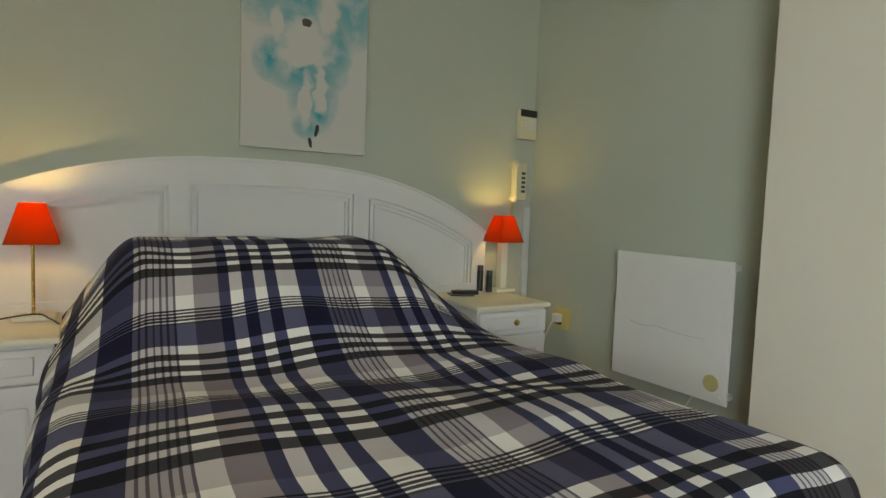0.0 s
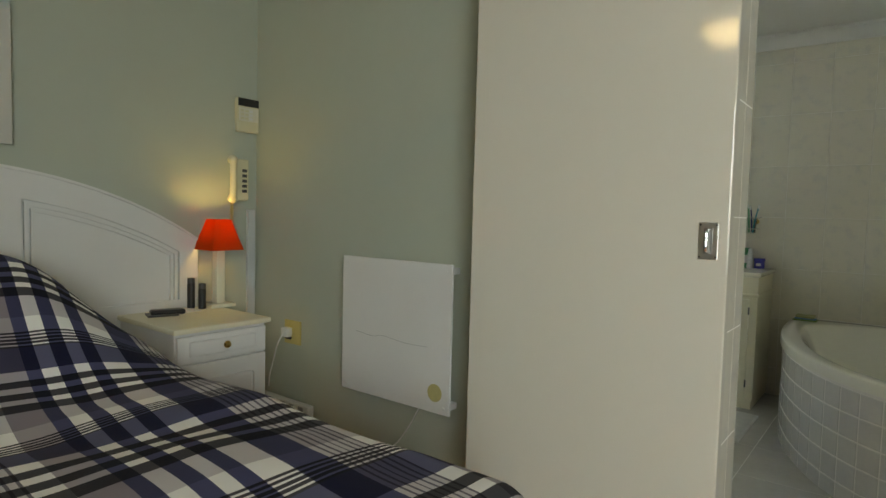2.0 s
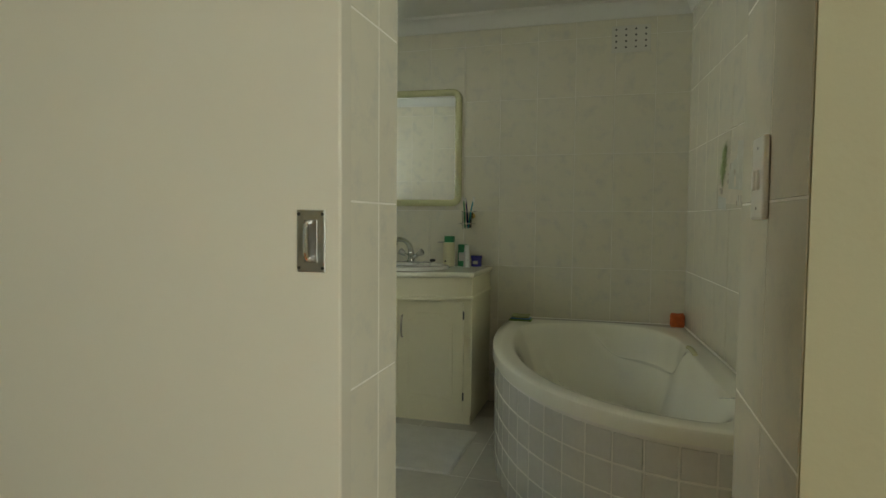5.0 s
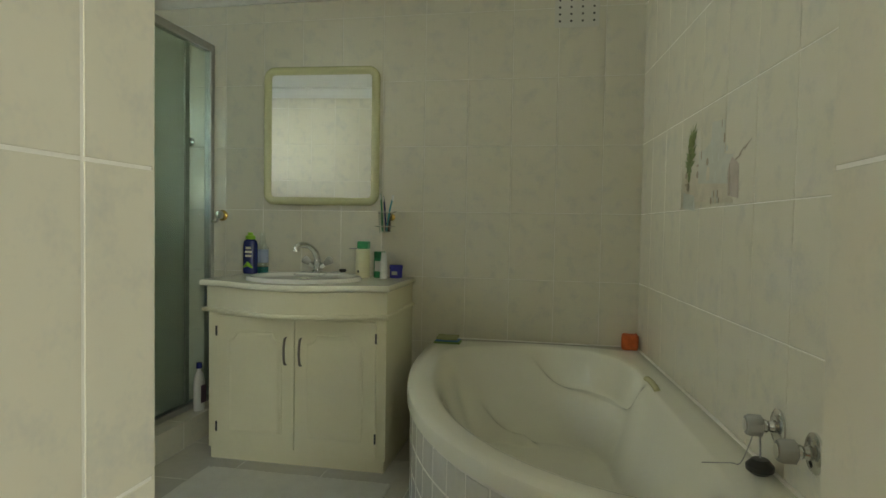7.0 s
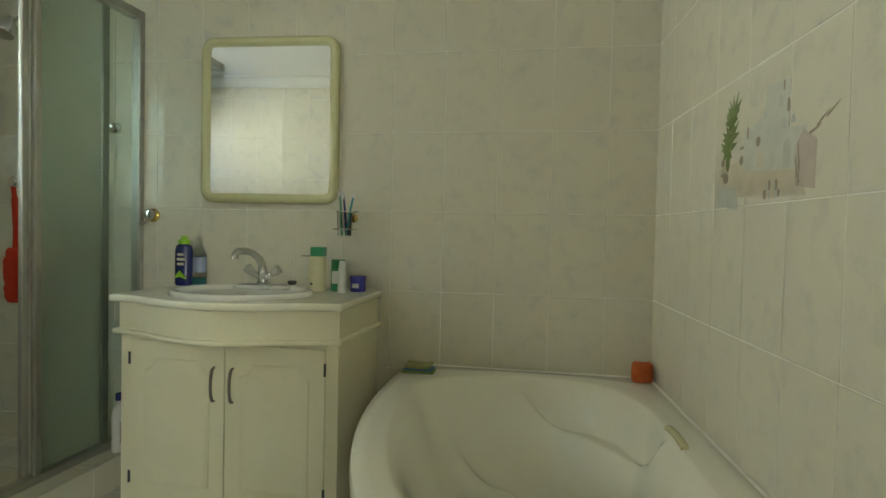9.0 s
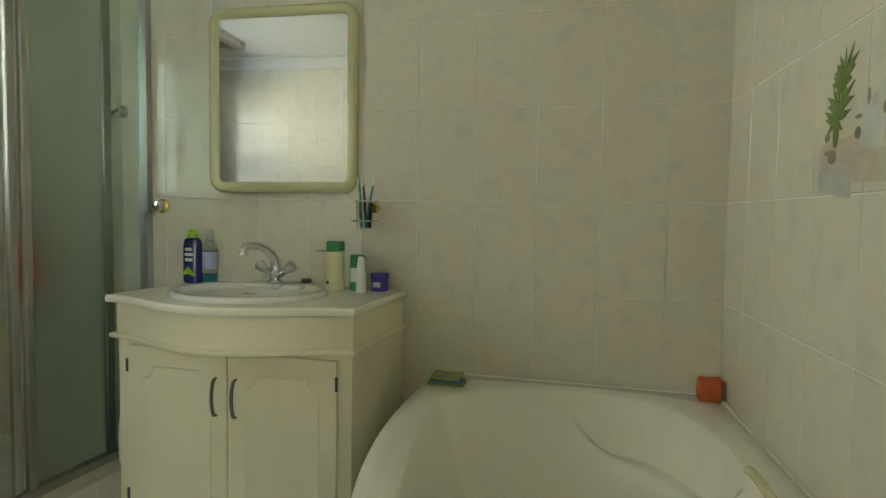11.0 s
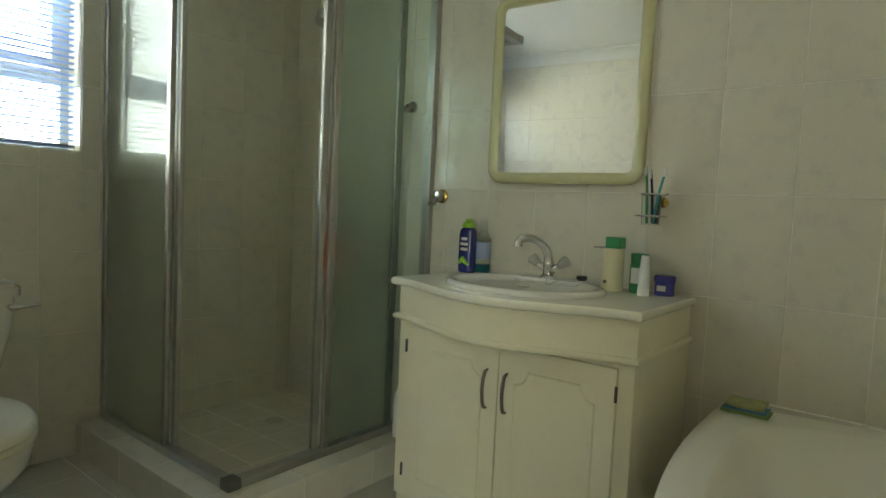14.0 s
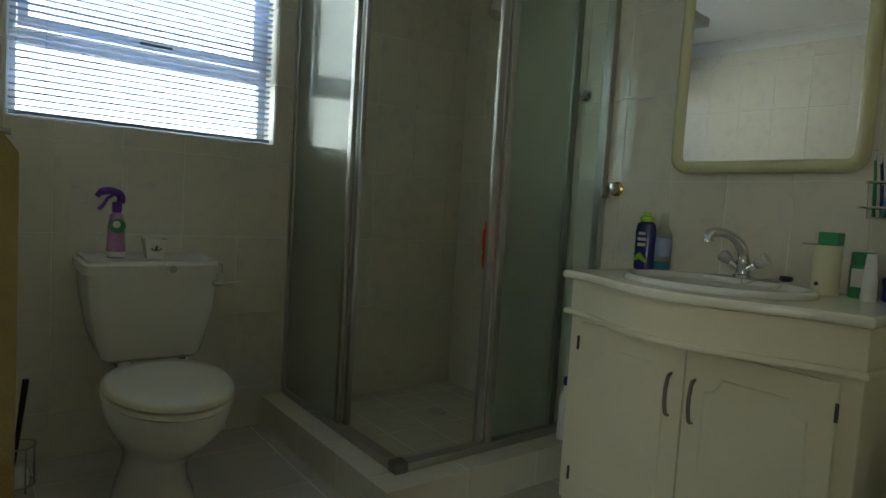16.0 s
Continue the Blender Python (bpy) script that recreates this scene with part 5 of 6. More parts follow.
part("bowl", loft([(0.0, -0.06, 0.125, 0.19, 0.24), (0.03, -0.06, 0.12, 0.185, 0.24), (0.09, -0.06, 0.098, 0.16, 0.23), (0.16, -0.08, 0.092, 0.15, 0.22), (0.23, -0.12, 0.115, 0.20, 0.24), (0.29, -0.17, 0.152, 0.255, 0.28), (0.34, -0.20, 0.172, 0.275, 0.31), (0.385, -0.20, 0.180, 0.285, 0.32), (0.40, -0.20, 0.178, 0.283, 0.32)]), CERAMIC, to, smooth=80)
part("seat", loft([(0.402, -0.20, 0.178, 0.285, 0.23), (0.406, -0.20, 0.186, 0.292, 0.235), (0.418, -0.20, 0.186, 0.292, 0.235), (0.422, -0.20, 0.182, 0.288, 0.232)]), SEAT, to, "cream plastic seat", smooth=50)
part("lid", loft([(0.424, -0.20, 0.180, 0.286, 0.23), (0.428, -0.20, 0.186, 0.292, 0.235), (0.440, -0.20, 0.184, 0.290, 0.234), (0.448, -0.20, 0.170, 0.272, 0.222), (0.452, -0.20, 0.120, 0.20, 0.16), (0.453, -0.20, 0.04, 0.07, 0.06)]), SEAT, to, "cream plastic lid", smooth=60)
for s in (-1, 1):
    part("hinge", tube([(s * 0.075, 0.055, 0.405), (s * 0.075, 0.055, 0.44)], 0.012, 10), STEEL, to)
bm = bmesh.new()
rr = []
for z, hw, y0_, y1_ in ((0.415, 0.150, 0.145, 0.405), (0.43, 0.162, 0.130, 0.415), (0.50, 0.180, 0.115, 0.425), (0.60, 0.200, 0.102, 0.428), (0.70, 0.209, 0.096, 0.430), (0.722, 0.210, 0.095, 0.430)):
    rr.append([bm.verts.new((x, y, z)) for x, y in [(sx * (hw - rad + rad * math.cos(t)) if True else 0, (y0_ + rad - rad * math.sin(t)) if fr else y1_) for rad in (0.035,) for sx, fr, ts in ((1, 0, (0,)), (1, 1, (0, 0.5, 1.05, 1.57)), (-1, 1, (1.57, 1.05, 0.5, 0)), (-1, 0, (0,))) for t in ts]])
for a, b in zip(rr, rr[1:]):
    for k in range(len(a)):
        bm.faces.new((a[k], a[(k + 1) % len(a)], b[(k + 1) % len(a)], b[k]))
bm.faces.new(rr[0][::-1])
bm.faces.new(rr[-1])
ci = part("cistern", bm, CERAMIC, to, smooth=60)
lidb = slab([(x, y) for x, y in [(-0.222, 0.43), (-0.222, 0.115), (-0.205, 0.090), (-0.17, 0.083), (0.17, 0.083), (0.205, 0.090), (0.222, 0.115), (0.222, 0.43)]], 0.723, 0.768)
bmesh.ops.bevel(lidb, geom=[e for e in lidb.edges if min(e.verts[0].co.z, e.verts[1].co.z) > 0.76], offset=0.014, segments=3, affect="EDGES")
part("cistern_lid", lidb, CERAMIC, to, smooth=50)
part("seal_bracket", B(-0.115, 0.115, 0.07, 0.36, 0.395, 0.414, 0.003), CERAMIC, to)
lv = part("flush_lever", tube(curve_pts([(0.185, 0.094, 0.690), (0.185, 0.070, 0.690), (0.20, 0.060, 0.690), (0.262, 0.055, 0.697)], 5), [0.010] * 6 + [0.007] * 5 + [0.005] * 5, 10), CHROME, ci, "chrome flush lever")
part("badge", lathe([(0.013, 0.0), (0.012, 0.002), (0.0, 0.002)], 18), STEEL, ci).matrix_local = pose(0.045, 0.0825, 0.742, 90, 0, 0)
fr = thing("air_freshener", "purple trigger spray air freshener on the cistern lid", "spray bottle", at=(3.125, 2.62, 0.768))
part("bottle", lathe([(0.026, 0.0), (0.030, 0.005), (0.030, 0.04), (0.027, 0.075), (0.027, 0.11), (0.020, 0.15), (0.012, 0.158)], 22), MAUVE, fr, "bottle with a mauve flowery label")
part("base_band", lathe([(0.0265, 0.004), (0.0308, 0.006), (0.0308, 0.022), (0.0300, 0.023)], 22), WHITE_PLASTIC, fr, "pale foot of the bottle")
part("label_disc", lathe([(0.026, 0.0), (0.025, 0.003), (0.0, 0.003)], 22), GREEN, fr, "round green label").matrix_local = pose(0.0, -0.0262, 0.112, 90, 0, 0)
part("label_mark", lathe([(0.012, 0.002), (0.0, 0.003)], 14), WHITE_PLASTIC, fr, "white round mark").matrix_local = pose(-0.004, -0.0275, 0.118, 90, 0, 0)
tr = part("trigger_head", B(-0.014, 0.014, -0.018, 0.018, 0.158, 0.195, 0.005), PURPLE, fr, "purple trigger head")
part("nozzle", tube(curve_pts([(0.012, 0.0, 0.19), (0.01, 0, 0.218), (-0.02, -0.004, 0.232), (-0.05, -0.008, 0.226), (-0.062, -0.01, 0.21)], 5), [0.014] * 8 + [0.013] * 8 + [0.009] * 5, 10), PURPLE, tr)
part("trigger", tube(curve_pts([(-0.014, -0.004, 0.216), (-0.030, -0.008, 0.205), (-0.045, -0.012, 0.18), (-0.058, -0.014, 0.168)], 4), 0.006, 8), PURPLE, tr)
pot = thing("small_pot", "small square white pot with a dark leaf motif", "pot", at=(3.245, 2.61, 0.768))
part("pot_body", frustum(0.021, 0.030, 0.0, 0.056, 0.004), CERAMIC, pot)
part("filling", B(-0.025, 0.025, -0.025, 0.025, 0.040, 0.046), CERAMIC, pot)
part("motif", tube(curve_pts([(-0.012, -0.0270, 0.030), (-0.003, -0.0262, 0.024), (0.010, -0.0262, 0.026), (0.014, -0.0270, 0.031)], 4), 0.0018, 6), GREY_METAL, pot)
part("motif", tube([(0.0, -0.0272, 0.024), (0.002, -0.0285, 0.038)], 0.003, 6), GREY_METAL, pot)
pot.scale = (1.25, 1.25, 1.25)
tbh = thing("toilet_brush", "black-handled toilet brush in a wire stand on the floor", "toilet brush", at=(2.855, 2.62, 0))
part("handle", tube([(-0.015, 0.0, 0.06), (0.0, -0.005, 0.2), (0.018, -0.01, 0.37)], [0.006, 0.008, 0.010], 10), BLACK, tbh)
for zz in (0.02, 0.15):
    part("wire_ring", tube([(0.05 * math.cos(a * math.pi / 10), 0.05 * math.sin(a * math.pi / 10), zz) for a in range(21)], 0.003, 6), STEEL, tbh)
for a in range(4):
    part("wire_leg", tube([(0.05 * math.cos(a * 1.57 + 0.4), 0.05 * math.sin(a * 1.57 + 0.4), 0.0), (0.05 * math.cos(a * 1.57 + 0.4), 0.05 * math.sin(a * 1.57 + 0.4), 0.15)], 0.003, 6), STEEL, tbh)
part("brush_head", lathe([(0.0, 0.01), (0.03, 0.015), (0.034, 0.05), (0.02, 0.085), (0.0, 0.09)], 16), WHITE_PLASTIC, tbh)

# ---- bath mat and hanging towel ----
bm = bmesh.new()
bmesh.ops.create_grid(bm, x_segments=40, y_segments=60, size=0.5)
for v in bm.verts:
    k = noise.noise((v.co.x * 6, v.co.y * 9, 0)) * 0.004
    v.co = Vector((3.965 + v.co.x * 0.53, 1.11 + v.co.y * 0.84, 0.010 + k + 0.002 * math.sin(v.co.y * 180)))
r = bmesh.ops.extrude_face_region(bm, geom=bm.faces[:])
bmesh.ops.translate(bm, vec=(0, 0, -0.012), verts=[v for v in r["geom"] if isinstance(v, bmesh.types.BMVert)])
for v in bm.verts:
    v.co.z = max(v.co.z, 0.001)
thing("bath_mat", "white tufted bath mat on the floor before the vanity", "bath mat", bm, MAT_WHITE, smooth=80)
tw = thing("towel", "golden beige towel hanging over a short chrome wall bar", "towel", at=(2.452, 1.55, 0.0))
bm = bmesh.new()
cols = []
pr = [(-0.022, 0.32), (-0.024, 0.7), (-0.022, 1.06), (-0.014, 1.10), (0.0, 1.112), (0.014, 1.10), (0.022, 1.06), (0.024, 0.7), (0.022, 0.30)]
for k in range(15):
    x = 0.02 + 0.336 * k / 14
    e = max(0, (x - 0.30) / 0.056)
    cols.append([bm.verts.new((x, y + 0.006 * math.sin(x * 40 + z * 3), z - 0.05 * e * e if z > 0.9 else z)) for y, z in pr])
for a, b in zip(cols, cols[1:]):
    for k in range(len(pr)):
        bm.faces.new((a[k], a[(k + 1) % len(pr)], b[(k + 1) % len(pr)], b[k]))
bm.faces.new(cols[0])
bm.faces.new(cols[-1][::-1])
part("cloth", bm, mat("golden_towel", (0.52, 0.40, 0.18), 0.95, var=0.08, scale=20, bump=0.8, bscale=300), tw, smooth=60)
part("bar", tube([(0.0, 0, 1.095), (0.345, 0, 1.095)], 0.006, 8), CHROME, tw)

# ---- light switch, socket, alarm panel, intercom, small bedside things ----
sw = thing("light_switch", "cream light switch plate on the tiled doorway side", "switch", at=(2.237, Y_R, 1.182))
part("plate", B(-0.038, 0.038, 0.0, 0.009, -0.062, 0.062, 0.003), WHITE_PLASTIC, sw)
for dx in (-0.012, 0.012):
    part("rocker", B(dx - 0.008, dx + 0.008, 0.0085, 0.013, -0.018, 0.012, 0.002), WHITE_PLASTIC, sw)
for dz in (-0.045, 0.045):
    part("screw", lathe([(0.003, 0.0), (0.0, 0.001)], 8), GREY_METAL, sw).matrix_local = pose(0, 0.0092, dz, -90, 0, 0)
sk = thing("wall_socket", "yellowed wall socket with a white plug in it", "socket", at=(X_BED, 2.475, 0.52))
part("plate", B(-0.009, 0.0, -0.062, 0.062, -0.060, 0.060, 0.003), YELLOW_PLASTIC, sk)
pl = part("plug", B(-0.048, -0.0095, -0.005, 0.045, -0.022, 0.025, 0.008, segs=3), WHITE_PLASTIC, sk, "white plug")
part("plug_base", B(-0.022, -0.0094, 0.0, 0.040, -0.036, -0.0225, 0.003), BLACK, sk)
part("cord", tube(curve_pts([(-0.048, 0.02, 0.0), (-0.06, 0.05, -0.06), (-0.05, 0.10, -0.16), (-0.04, 0.14, -0.24), (-0.03, 0.16, -0.30)], 6), 0.004, 8), WHITE_PLASTIC, sk, "white cord")
ps = thing("power_strip", "white power strip with several plugs and cords", "power strip", at=(X_BED - 0.03, 2.49, 0.155))
part("housing", B(-0.025, 0.012, -0.20, 0.20, -0.028, 0.032, 0.006), WHITE_PLASTIC, ps)
part("bracket", B(0.012, 0.03, -0.10, 0.10, -0.02, 0.02), WHITE_PLASTIC, ps)
for k in range(5):
    part("outlet", B(-0.0262, -0.0245, -0.16 + 0.07 * k, -0.125 + 0.07 * k, -0.012, 0.022, 0.0005), mat("outlet_grey", (0.35, 0.35, 0.35), 0.5), ps)
for yy in (-0.10, 0.04, 0.12):
    part("plug", B(-0.062, -0.0263, yy - 0.020, yy + 0.020, -0.020, 0.018, 0.006), WHITE_PLASTIC, ps)
for k, ctrl in enumerate((((-0.06, -0.10, -0.01), (-0.07, -0.10, -0.08), (-0.06, -0.13, -0.13), (-0.05, -0.20, -0.148), (-0.06, -0.42, -0.148)), ((-0.06, 0.04, 0.0), (-0.10, 0.08, -0.02), (-0.12, 0.18, -0.03), (-0.10, 0.24, -0.08)), ((-0.06, 0.12, -0.01), (-0.10, 0.10, -0.07), (-0.11, 0.14, -0.12), (-0.08, 0.2, -0.148)), ((-0.06, -0.08, 0.0), (-0.11, 0.0, -0.005), (-0.14, 0.1, 0.0), (-0.14, 0.2, 0.02)))):
    part("cord", tube(curve_pts(ctrl, 6), 0.0035, 8), WHITE_PLASTIC, ps, "white cord")
ad = thing("charger_adaptor", "small black charger adaptor on the wooden floor", "adaptor", B(-0.025, 0.025, -0.035, 0.035, 0.0, 0.028, 0.008), BLACK, at=(2.20, 2.20, 0.001))
al = thing("alarm_keypad", "cream alarm keypad with a dark display, on the wall", "alarm keypad", at=(2.222, Y_HEAD, 1.61))
part("housing", B(-0.070, 0.058, -0.028, 0.0, -0.085, 0.088, 0.005), CREAM_PLASTIC, al)
part("display", B(-0.066, 0.054, -0.031, -0.0282, 0.045, 0.085, 0.001), BLACK, al, "dark display")
part("flap", B(-0.062, 0.050, -0.033, -0.0282, -0.030, 0.038, 0.002), mat("pale_flap", (0.76, 0.74, 0.62), 0.3), al)
for a in range(3):
    for b in range(3):
        part("key", B(-0.055 + 0.026 * a, -0.036 + 0.026 * a, -0.035, -0.0331, -0.022 + 0.019 * b, -0.011 + 0.019 * b, 0.0008), CREAM_PLASTIC if a < 2 else WHITE_PLASTIC, al)
ip = thing("intercom_phone", "cream intercom handset on the wall", "intercom", at=(2.155, Y_HEAD, 1.28))
part("base", B(-0.028, 0.062, -0.035, 0.0, -0.105, 0.105, 0.006), CREAM_PLASTIC, ip)
hs = part("handset", tube(curve_pts([(-0.045, -0.045, 0.10), (-0.045, -0.06, 0.085), (-0.045, -0.062, 0.0), (-0.045, -0.06, -0.08), (-0.045, -0.045, -0.105)], 6), [0.024] * 7 + [0.018] * 12 + [0.024] * 6, 12), CREAM_PLASTIC, ip, "cream handset")
for k in range(5):
    part("button", B(0.022, 0.048, -0.040, -0.0352, -0.065 + 0.026 * k, -0.050 + 0.026 * k, 0.001), GREY_METAL, ip)
part("coiled_cord", tube([(-0.030 + 0.008 * math.cos(k * 1.2), -0.025 + 0.008 * math.sin(k * 1.2), -0.105 - 0.0028 * k) for k in range(70)], 0.0028, 6), YELLOW_PLASTIC, ip, "coiled cord")
thing("cable_trunking", "white plastic cable trunking up the wall corner", "trunking", B(2.225, 2.268, Y_HEAD - 0.02, Y_HEAD, 0.08, 1.13, 0.003), mat("trunk_white", (0.62, 0.66, 0.66), 0.4), kind="structure")
rc = thing("cordless_phone", "black phone lying on the bedside cabinet", "phone", at=(1.70, 2.60, 0.66))
part("body", B(-0.07, 0.07, -0.028, 0.028, 0.004, 0.026, 0.009, segs=3), BLACK, rc)
part("cradle", B(-0.085, 0.04, -0.045, 0.045, 0.0, 0.008, 0.003), GREY_METAL, rc)
part("screen", B(-0.05, -0.015, -0.018, 0.018, 0.0262, 0.0268), mat("grey_screen", (0.15, 0.17, 0.17), 0.2), rc)
rc.rotation_euler[2] = radians(-18)
for xx, yy, hh in ((1.865, 2.70, 0.145), (1.895, 2.655, 0.12)):
    dsp = thing("deodorant_can", "slim dark spray can on the bedside cabinet", "spray can", at=(xx, yy, 0.66), group="cans")
    part("body", lathe([(0.016, 0.0), (0.0175, 0.003), (0.0175, hh - 0.03), (0.014, hh - 0.026)], 16), BLACK, dsp)
    part("cap", lathe([(0.0165, hh - 0.026), (0.0165, hh - 0.002), (0.0, hh)], 16), GREY_METAL, dsp)
thing("folded_note", "small white paper on the bedside cabinet", "paper", B(1.77, 1.86, 2.60, 2.70, 0.660, 0.663, 0.0005), WHITE_PLASTIC)
lc = thing("lamp_cord", "thin black lamp cord across the bedside cabinet", "cord", tube(curve_pts([(-0.53, 2.66, 0.664), (-0.36, 2.57, 0.664), (-0.17, 2.55, 0.688), (-0.12, 2.52, 0.675), (-0.09, 2.46, 0.664)], 8), 0.003, 8), BLACK)

# ---- decorated tiles ----
dec = thing("tile_picture", "faded painted picture of a palm and white town on the wall tiles", "tile picture", kind="structure")
dec.matrix_world = TURN_WALL
D_GREEN = mat("decor_green", (0.16, 0.25, 0.06), 0.3, var=0.2, scale=30)
D_SAND = mat("decor_sand", (0.58, 0.52, 0.42), 0.3, var=0.1, scale=20)
D_BROWN = mat("decor_brown", (0.33, 0.26, 0.19), 0.3, var=0.2, scale=30)
D_GREY = mat("decor_grey", (0.50, 0.52, 0.48), 0.3, var=0.1, scale=20)


def decal(points, m, lift=[0.0004]):
    lift[0] += 0.00001
    bm = slab([(3.623 + 0.878 * (x - 3.4), 1.074 + 1.10 * (z - 1.074)) for x, z in points], 0.0, 0.0007)
    for v in bm.verts:
        v.co = Vector((v.co.x, Y_TUB + lift[0] + v.co.z, v.co.y))
    part("painted_shape", bm, m, dec)


def leaf(x, z, ang, ln, wd):
    c, s = 1.6 * math.cos(ang), math.sin(ang)
    decal([(x - wd * s * 0.3, z + wd * c * 0.3), (x + ln * 0.5 * c - wd * s, z + ln * 0.5 * s + wd * c), (x + ln * c, z + ln * s), (x + ln * 0.5 * c + wd * s, z + ln * 0.5 * s - wd * c), (x + wd * s * 0.3, z - wd * c * 0.3)], m=D_GREEN)


def oval(x, z, rx, rz, m, k=14):
    decal([(x + rx * math.cos(2 * math.pi * i / k), z + rz * math.sin(2 * math.pi * i / k)) for i in range(k)], m)


def archway(x, z, w, h, m, k=8):
    decal([(x - w, z), (x + w, z)] + [(x + w * math.cos(math.pi * i / k), z + h - w + w * math.sin(math.pi * i / k)) for i in range(k + 1)], m)


D_PALE = mat("decor_pale", (0.70, 0.71, 0.66), 0.25, var=0.06, scale=20)
D_PINK = mat("decor_pink", (0.62, 0.54, 0.50), 0.25, var=0.08, scale=20)
# sandy ground and garden wall, then the white town, its arches and windows
decal([(4.00, 1.185), (3.44, 1.165), (3.47, 1.215), (3.60, 1.225), (3.70, 1.24), (3.80, 1.262), (3.99, 1.255)], D_SAND)
decal([(3.99, 1.165), (3.83, 1.150), (3.84, 1.20), (3.985, 1.215)], D_GREY)
decal([(3.80, 1.235), (3.46, 1.215), (3.45, 1.29), (3.53, 1.30), (3.53, 1.392), (3.66, 1.402), (3.665, 1.345), (3.74, 1.33), (3.80, 1.33)], D_PALE)
decal([(3.49, 1.185), (3.40, 1.175), (3.40, 1.262), (3.46, 1.285), (3.49, 1.26)], D_PINK)
for x, z, w, h, m in ((3.535, 1.222, 0.020, 0.058, D_GREY), (3.615, 1.226, 0.013, 0.036, D_GREY), (3.69, 1.238, 0.017, 0.040, D_SAND), (3.66, 1.335, 0.010, 0.020, D_GREY), (3.645, 1.285, 0.007, 0.030, D_GREY), (3.585, 1.285, 0.006, 0.026, D_GREY), (3.575, 1.345, 0.012, 0.022, D_GREY), (3.555, 1.30, 0.011, 0.020, D_GREY), (3.51, 1.305, 0.009, 0.016, D_GREY), (3.535, 1.330, 0.006, 0.026, D_BROWN), (3.56, 1.375, 0.004, 0.020, D_BROWN), (3.745, 1.30, 0.014, 0.022, D_GREY)):
    archway(x, z, w, h, m)
for x, z, rx, rz in ((3.70, 1.292, 0.014, 0.011), (3.77, 1.318, 0.007, 0.014), (3.81, 1.262, 0.014, 0.011), (3.81, 1.29, 0.016, 0.004), (3.925, 1.228, 0.022, 0.012), (3.94, 1.238, 0.030, 0.005), (3.955, 1.268, 0.013, 0.009)):
    oval(x, z, rx, rz, D_BROWN)
for k in range(16):
    oval(3.56 + 0.09 * (k % 8) / 7, 1.178 + 0.016 * (k // 8) + 0.006 * noise.noise((k * 1.7, 2, 0)), 0.009, 0.011 + 0.004 * noise.noise((k, 5, 1)), (D_SAND, D_BROWN, D_GREY)[k % 3] if k % 4 else D_SAND)
for x, z, ang in ((3.478, 1.185, 100), (3.482, 1.20, 75), (3.47, 1.19, 60), (3.475, 1.215, 85), (3.36, 1.295, 160), (3.40, 1.283, 155), (3.43, 1.275, 170)):
    c, d = math.cos(radians(ang)), math.sin(radians(ang))
    decal([(x - 0.003 * d, z + 0.003 * c), (x + 0.055 * c, z + 0.055 * d), (x + 0.003 * d, z - 0.003 * c)], D_BROWN)
# two tufts of palm, the lower one wider
for lx, lz, ln in ((3.918, 1.295, 0.052), (3.905, 1.318, 0.056), (3.893, 1.358, 0.042), (3.880, 1.376, 0.044)):
    for k in range(7):
        leaf(lx, lz, radians(12 + 26 * k + 12 * noise.noise((k, lx * 9, 0))), ln * (0.9 + 0.5 * noise.noise((k * 2.1, lz * 5, 0))), 0.0048)
    for k in range(3):
        leaf(lx, lz, radians(222 + 48 * k), ln * 0.6, 0.005)
oval(3.912, 1.272, 0.014, 0.028, D_GREEN)

# ---- wall and floor tiles ----
TW, TH, GAP, TT = 0.2195, 0.330, 0.0028, 0.005
Z_ROW = 0.836
tile_meshes = {}


def tile_mesh(w, h, material):
    """A tile facing -y with chamfered edges, centred on its back, w by h; the meshes are shared."""
    key = (round(w, 3), round(h, 3), material.name)
    if key not in tile_meshes:
        bm = bmesh.new()
        a, b, c = w / 2, h / 2, 0.0014
        rings = [[bm.verts.new((x, y, z)) for x, z in ((-a + i, -b + i), (a - i, -b + i), (a - i, b - i), (-a + i, b - i))] for y, i in ((0, 0), (-TT + c, 0), (-TT, c))]
        for p, q in zip(rings, rings[1:]):
            for k in range(4):
                bm.faces.new((p[k], p[(k + 1) % 4], q[(k + 1) % 4], q[k]))
        bm.faces.new(rings[-1])
        tile_meshes[key] = mesh_of("tile", bm, material, None)
    return tile_meshes[key]


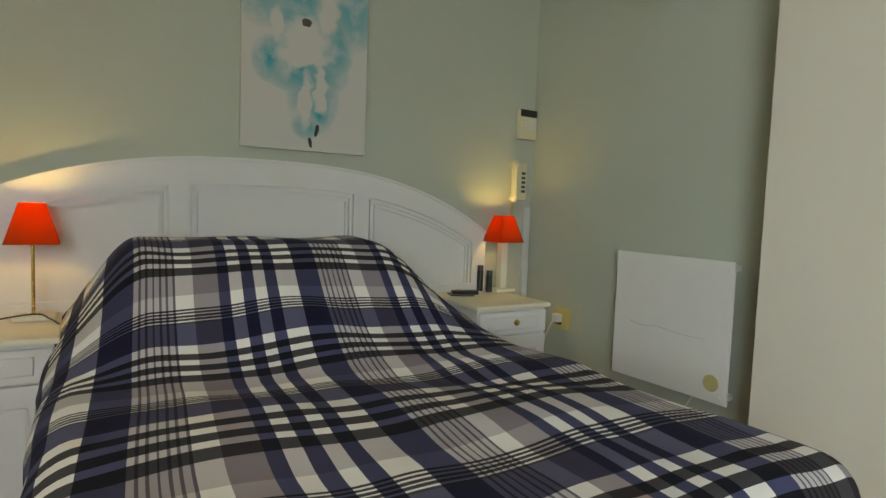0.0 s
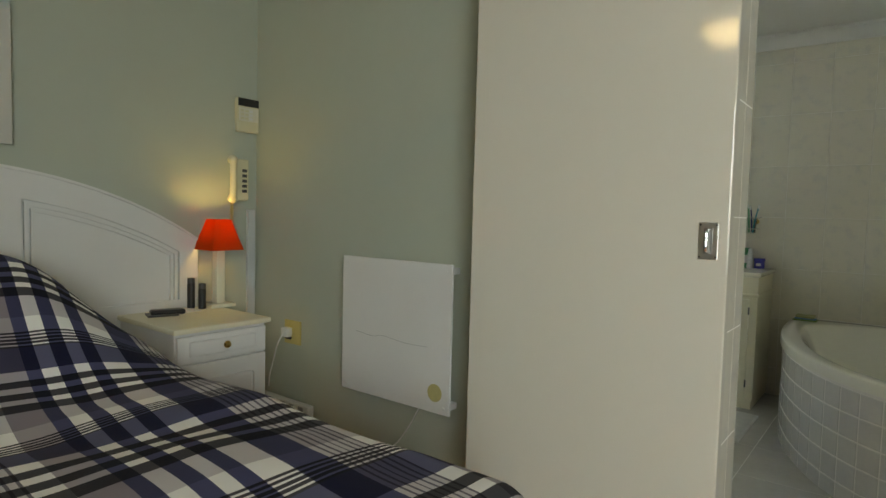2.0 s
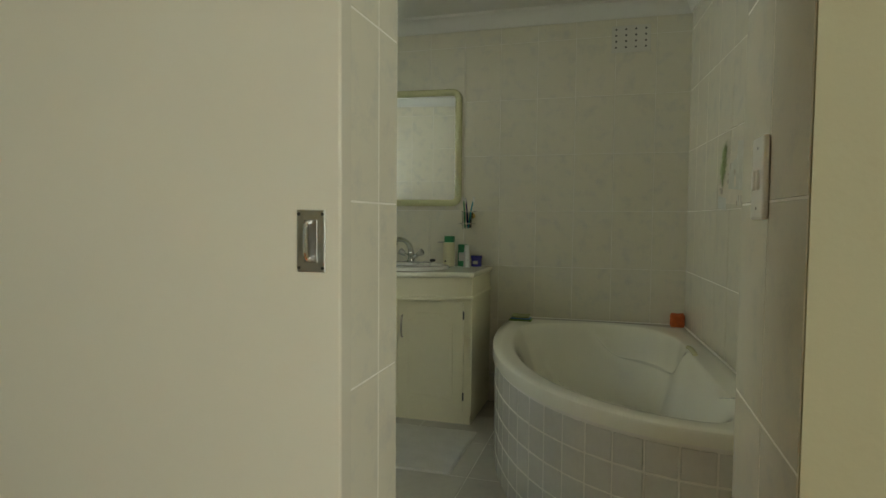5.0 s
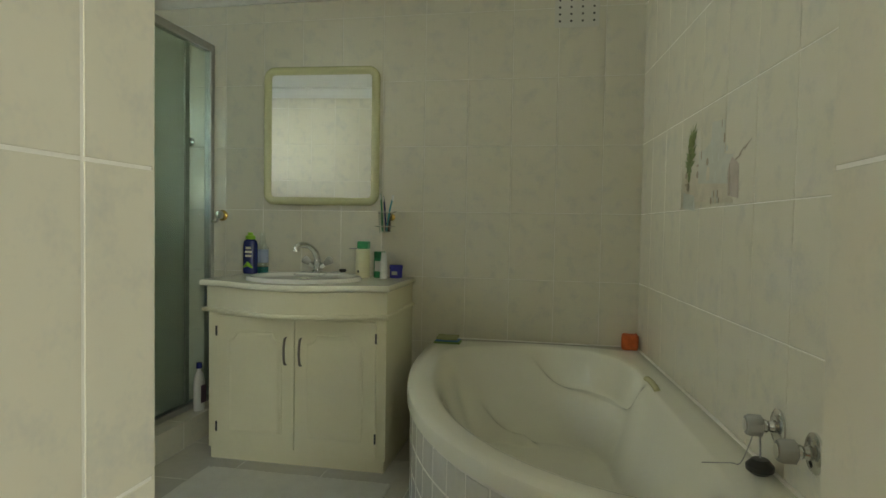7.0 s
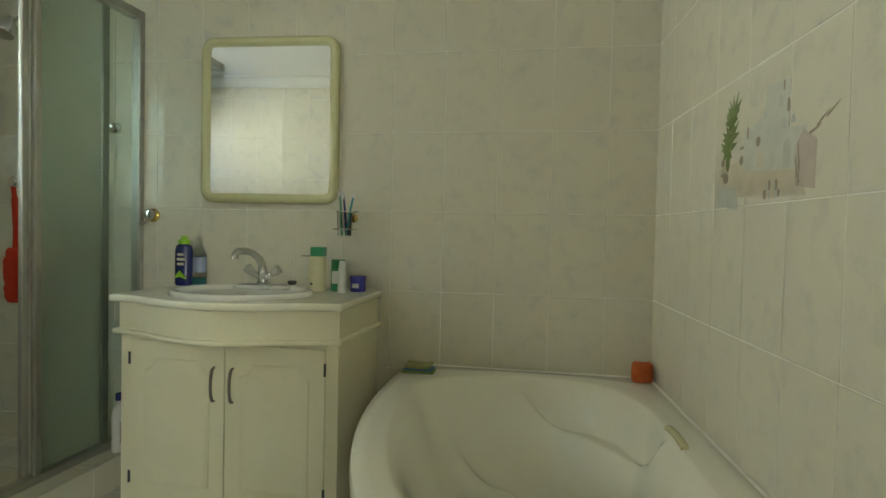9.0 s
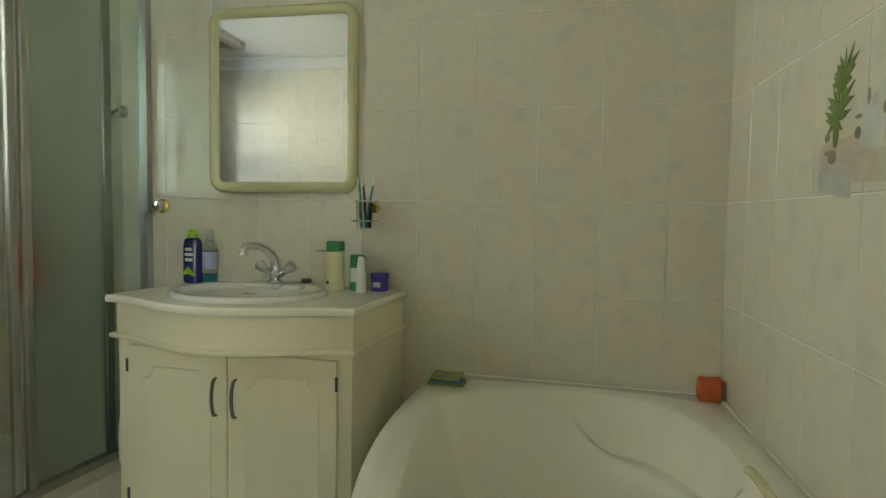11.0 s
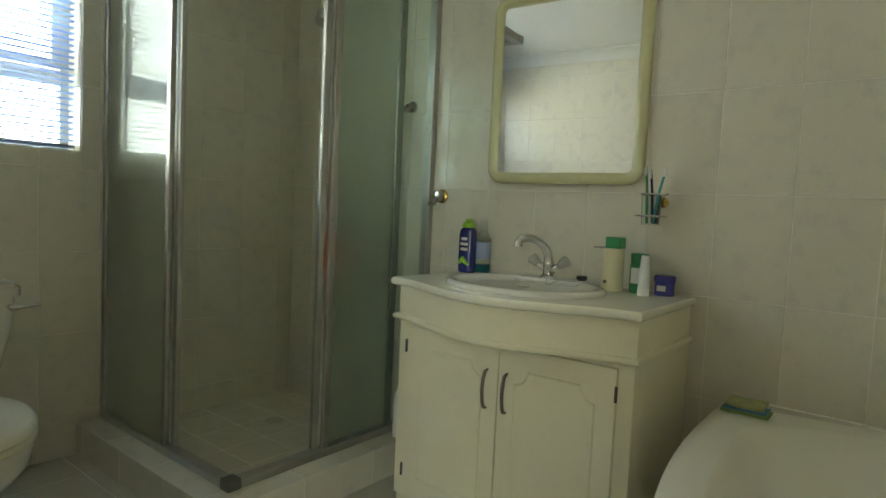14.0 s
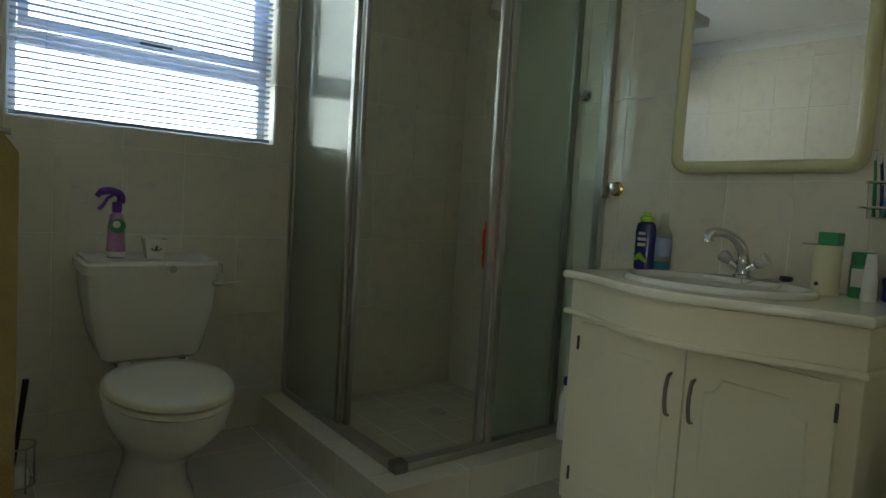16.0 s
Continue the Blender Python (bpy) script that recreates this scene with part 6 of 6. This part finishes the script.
def clad(parent, u0, u1, z0, z1, ustart, place, holes=(), zrow=Z_ROW, material=TILE, tw=TW, th=TH):
    """Tiles over a rectangle of a wall; place(u, z) gives the pose of a tile at u, z."""
    rects = []
    i0, i1 = math.floor((u0 - ustart) / tw), math.ceil((u1 - ustart) / tw)
    j0, j1 = math.floor((z0 - zrow) / th), math.ceil((z1 - zrow) / th)
    for i in range(i0, i1):
        for j in range(j0, j1):
            a, b = max(u0, ustart + i * tw), min(u1, ustart + (i + 1) * tw)
            c, d = max(z0, zrow + j * th), min(z1, zrow + (j + 1) * th)
            todo = [(a, b, c, d)]
            for ha, hb2, hc, hd in holes:
                nxt_ = []
                for p, q, r_, s in todo:
                    if q <= ha or p >= hb2 or s <= hc or r_ >= hd:
                        nxt_.append((p, q, r_, s))
                        continue
                    if p < ha:
                        nxt_.append((p, ha, r_, s))
                    if q > hb2:
                        nxt_.append((hb2, q, r_, s))
                    m0, m1 = max(p, ha), min(q, hb2)
                    if r_ < hc:
                        nxt_.append((m0, m1, r_, hc))
                    if s > hd:
                        nxt_.append((m0, m1, hd, s))
                todo = nxt_
            rects += todo
    for a, b, c, d in rects:
        w, h = b - a - GAP, d - c - GAP
        if w < 0.008 or h < 0.008:
            continue
        o = new("tile", tile_mesh(w, h, material))
        o.parent = parent
        o.matrix_local = place((a + b) / 2, (c + d) / 2)


part("grout", B(2.153, X_BATH + 0.0055, Y_L + 0.0018, Y_L + 0.006, 0.0, 2.058), GROUT, wall_slide)
part("grout", B(2.017, X_BATH + 0.0055, Y_R - 0.006, Y_R - 0.0018, 0.0, 2.058), GROUT, wall_right)
ZT = Z_BATH - 0.07
clad(wall_van, Y_TUB, Y_WIN, 0, ZT, 0.041, lambda u, z: pose(X_VAN + TT, u, z, 0, 0, -90))
clad(wall_tub, X_BATH, X_VAN, 0, ZT, 3.735, lambda u, z: pose(u, Y_TUB - TT, z, 0, 0, 180))
clad(wall_win, X_BATH, X_VAN, 0, ZT, 2.955, lambda u, z: pose(u, Y_WIN + TT, z), holes=[WIN])
clad(wall_bw, Y_L, Y_WIN, 0, ZT, Y_L, lambda u, z: pose(X_BATH + 0.0062, u, z, 0, 0, 90))
clad(wall_bw, -0.58, Y_R, 0, ZT, -0.58, lambda u, z: pose(X_BATH + 0.0062, u, z, 0, 0, 90))
clad(wall_slide, 2.152, X_BATH + 0.01, 0, 2.06, 2.305 - 0.2195, lambda u, z: pose(u, Y_L + 0.006, z), zrow=Z_ROW - 0.02)
clad(wall_right, 2.0155, X_BATH + 0.01, 0, 2.06, 2.205 - 0.2195, lambda u, z: pose(u, Y_R - 0.006, z, 0, 0, 180), zrow=Z_ROW - 0.02)
for a in (0, 1):
    xx = WIN[a]
    clad(wall_win, Y_WIN + 0.006, Y_WIN + 0.13, WIN[2] + 0.004, WIN[3], Y_WIN, lambda u, z: pose(xx - (0.001 if a == 0 else -0.001), u, z, 0, 0, 90 if a == 0 else -90))
# curb tiles
clad(cur, SY - CW, Y_WIN - 0.003, 0.0, 0.130, SY - CW, lambda u, z: pose(SX - CW + 0.006, u, z, 0, 0, -90), zrow=0.0, tw=0.33, th=0.2)
clad(cur, SX - CW, X_VAN - 0.003, 0.0, 0.130, SX - CW, lambda u, z: pose(u, SY - CW + 0.006, z), zrow=0.0, tw=0.33, th=0.2)
clad(cur, SY + 0.0, Y_WIN - 0.003, SX - CW, SX + 0.04, SY, lambda u, z: pose(z, u, 0.126, -90, 0, 0) @ pose(0, 0, 0, 0, 90, 0), zrow=SX - CW, tw=0.33, th=0.2)
clad(cur, SX - CW, X_VAN - 0.003, SY - CW, SY, SX - CW, lambda u, z: pose(u, z, 0.126, -90, 0, 0), zrow=SY - CW, tw=0.33, th=0.2)
clad(tray, SX + 0.042, X_VAN - 0.002, SY + 0.042, Y_WIN - 0.002, SX + 0.042, lambda u, z: pose(u, z, 0.056, -90, 0, 0), zrow=SY + 0.042, tw=0.20, th=0.20, material=TILE)
clad(floor_bath, X_BED + 0.02, X_VAN, -0.60, Y_WIN, 3.30, lambda u, z: pose(u, z, -0.005, -90, 0, 0), zrow=0.612, tw=0.40, th=0.40, material=TILE_FLOOR)
# wooden floor
plank_me = {}
for k in range(40):
    w = 0.115
    xx = BX0 + w * k
    yy = BY0 - random.uniform(0, 1.2)
    while yy < Y_HEAD:
        e = min(Y_HEAD, yy + 1.2)
        s = max(yy, BY0)
        if e - s > 0.05 and xx + w < X_BED + 0.06:
            key = round(e - s, 2)
            if key not in plank_me:
                bm = B(-w / 2 + 0.0006, w / 2 - 0.0006, -key / 2 + 0.0006, key / 2 - 0.0006, -0.004, 0.0, 0.001, segs=1)
                plank_me[key] = mesh_of("plank", bm, WOOD, None)
            o = new("plank", plank_me[key])
            o.parent = floor_bed
            o.matrix_local = pose(xx + w / 2, (s + e) / 2, 0)
        yy += 1.2
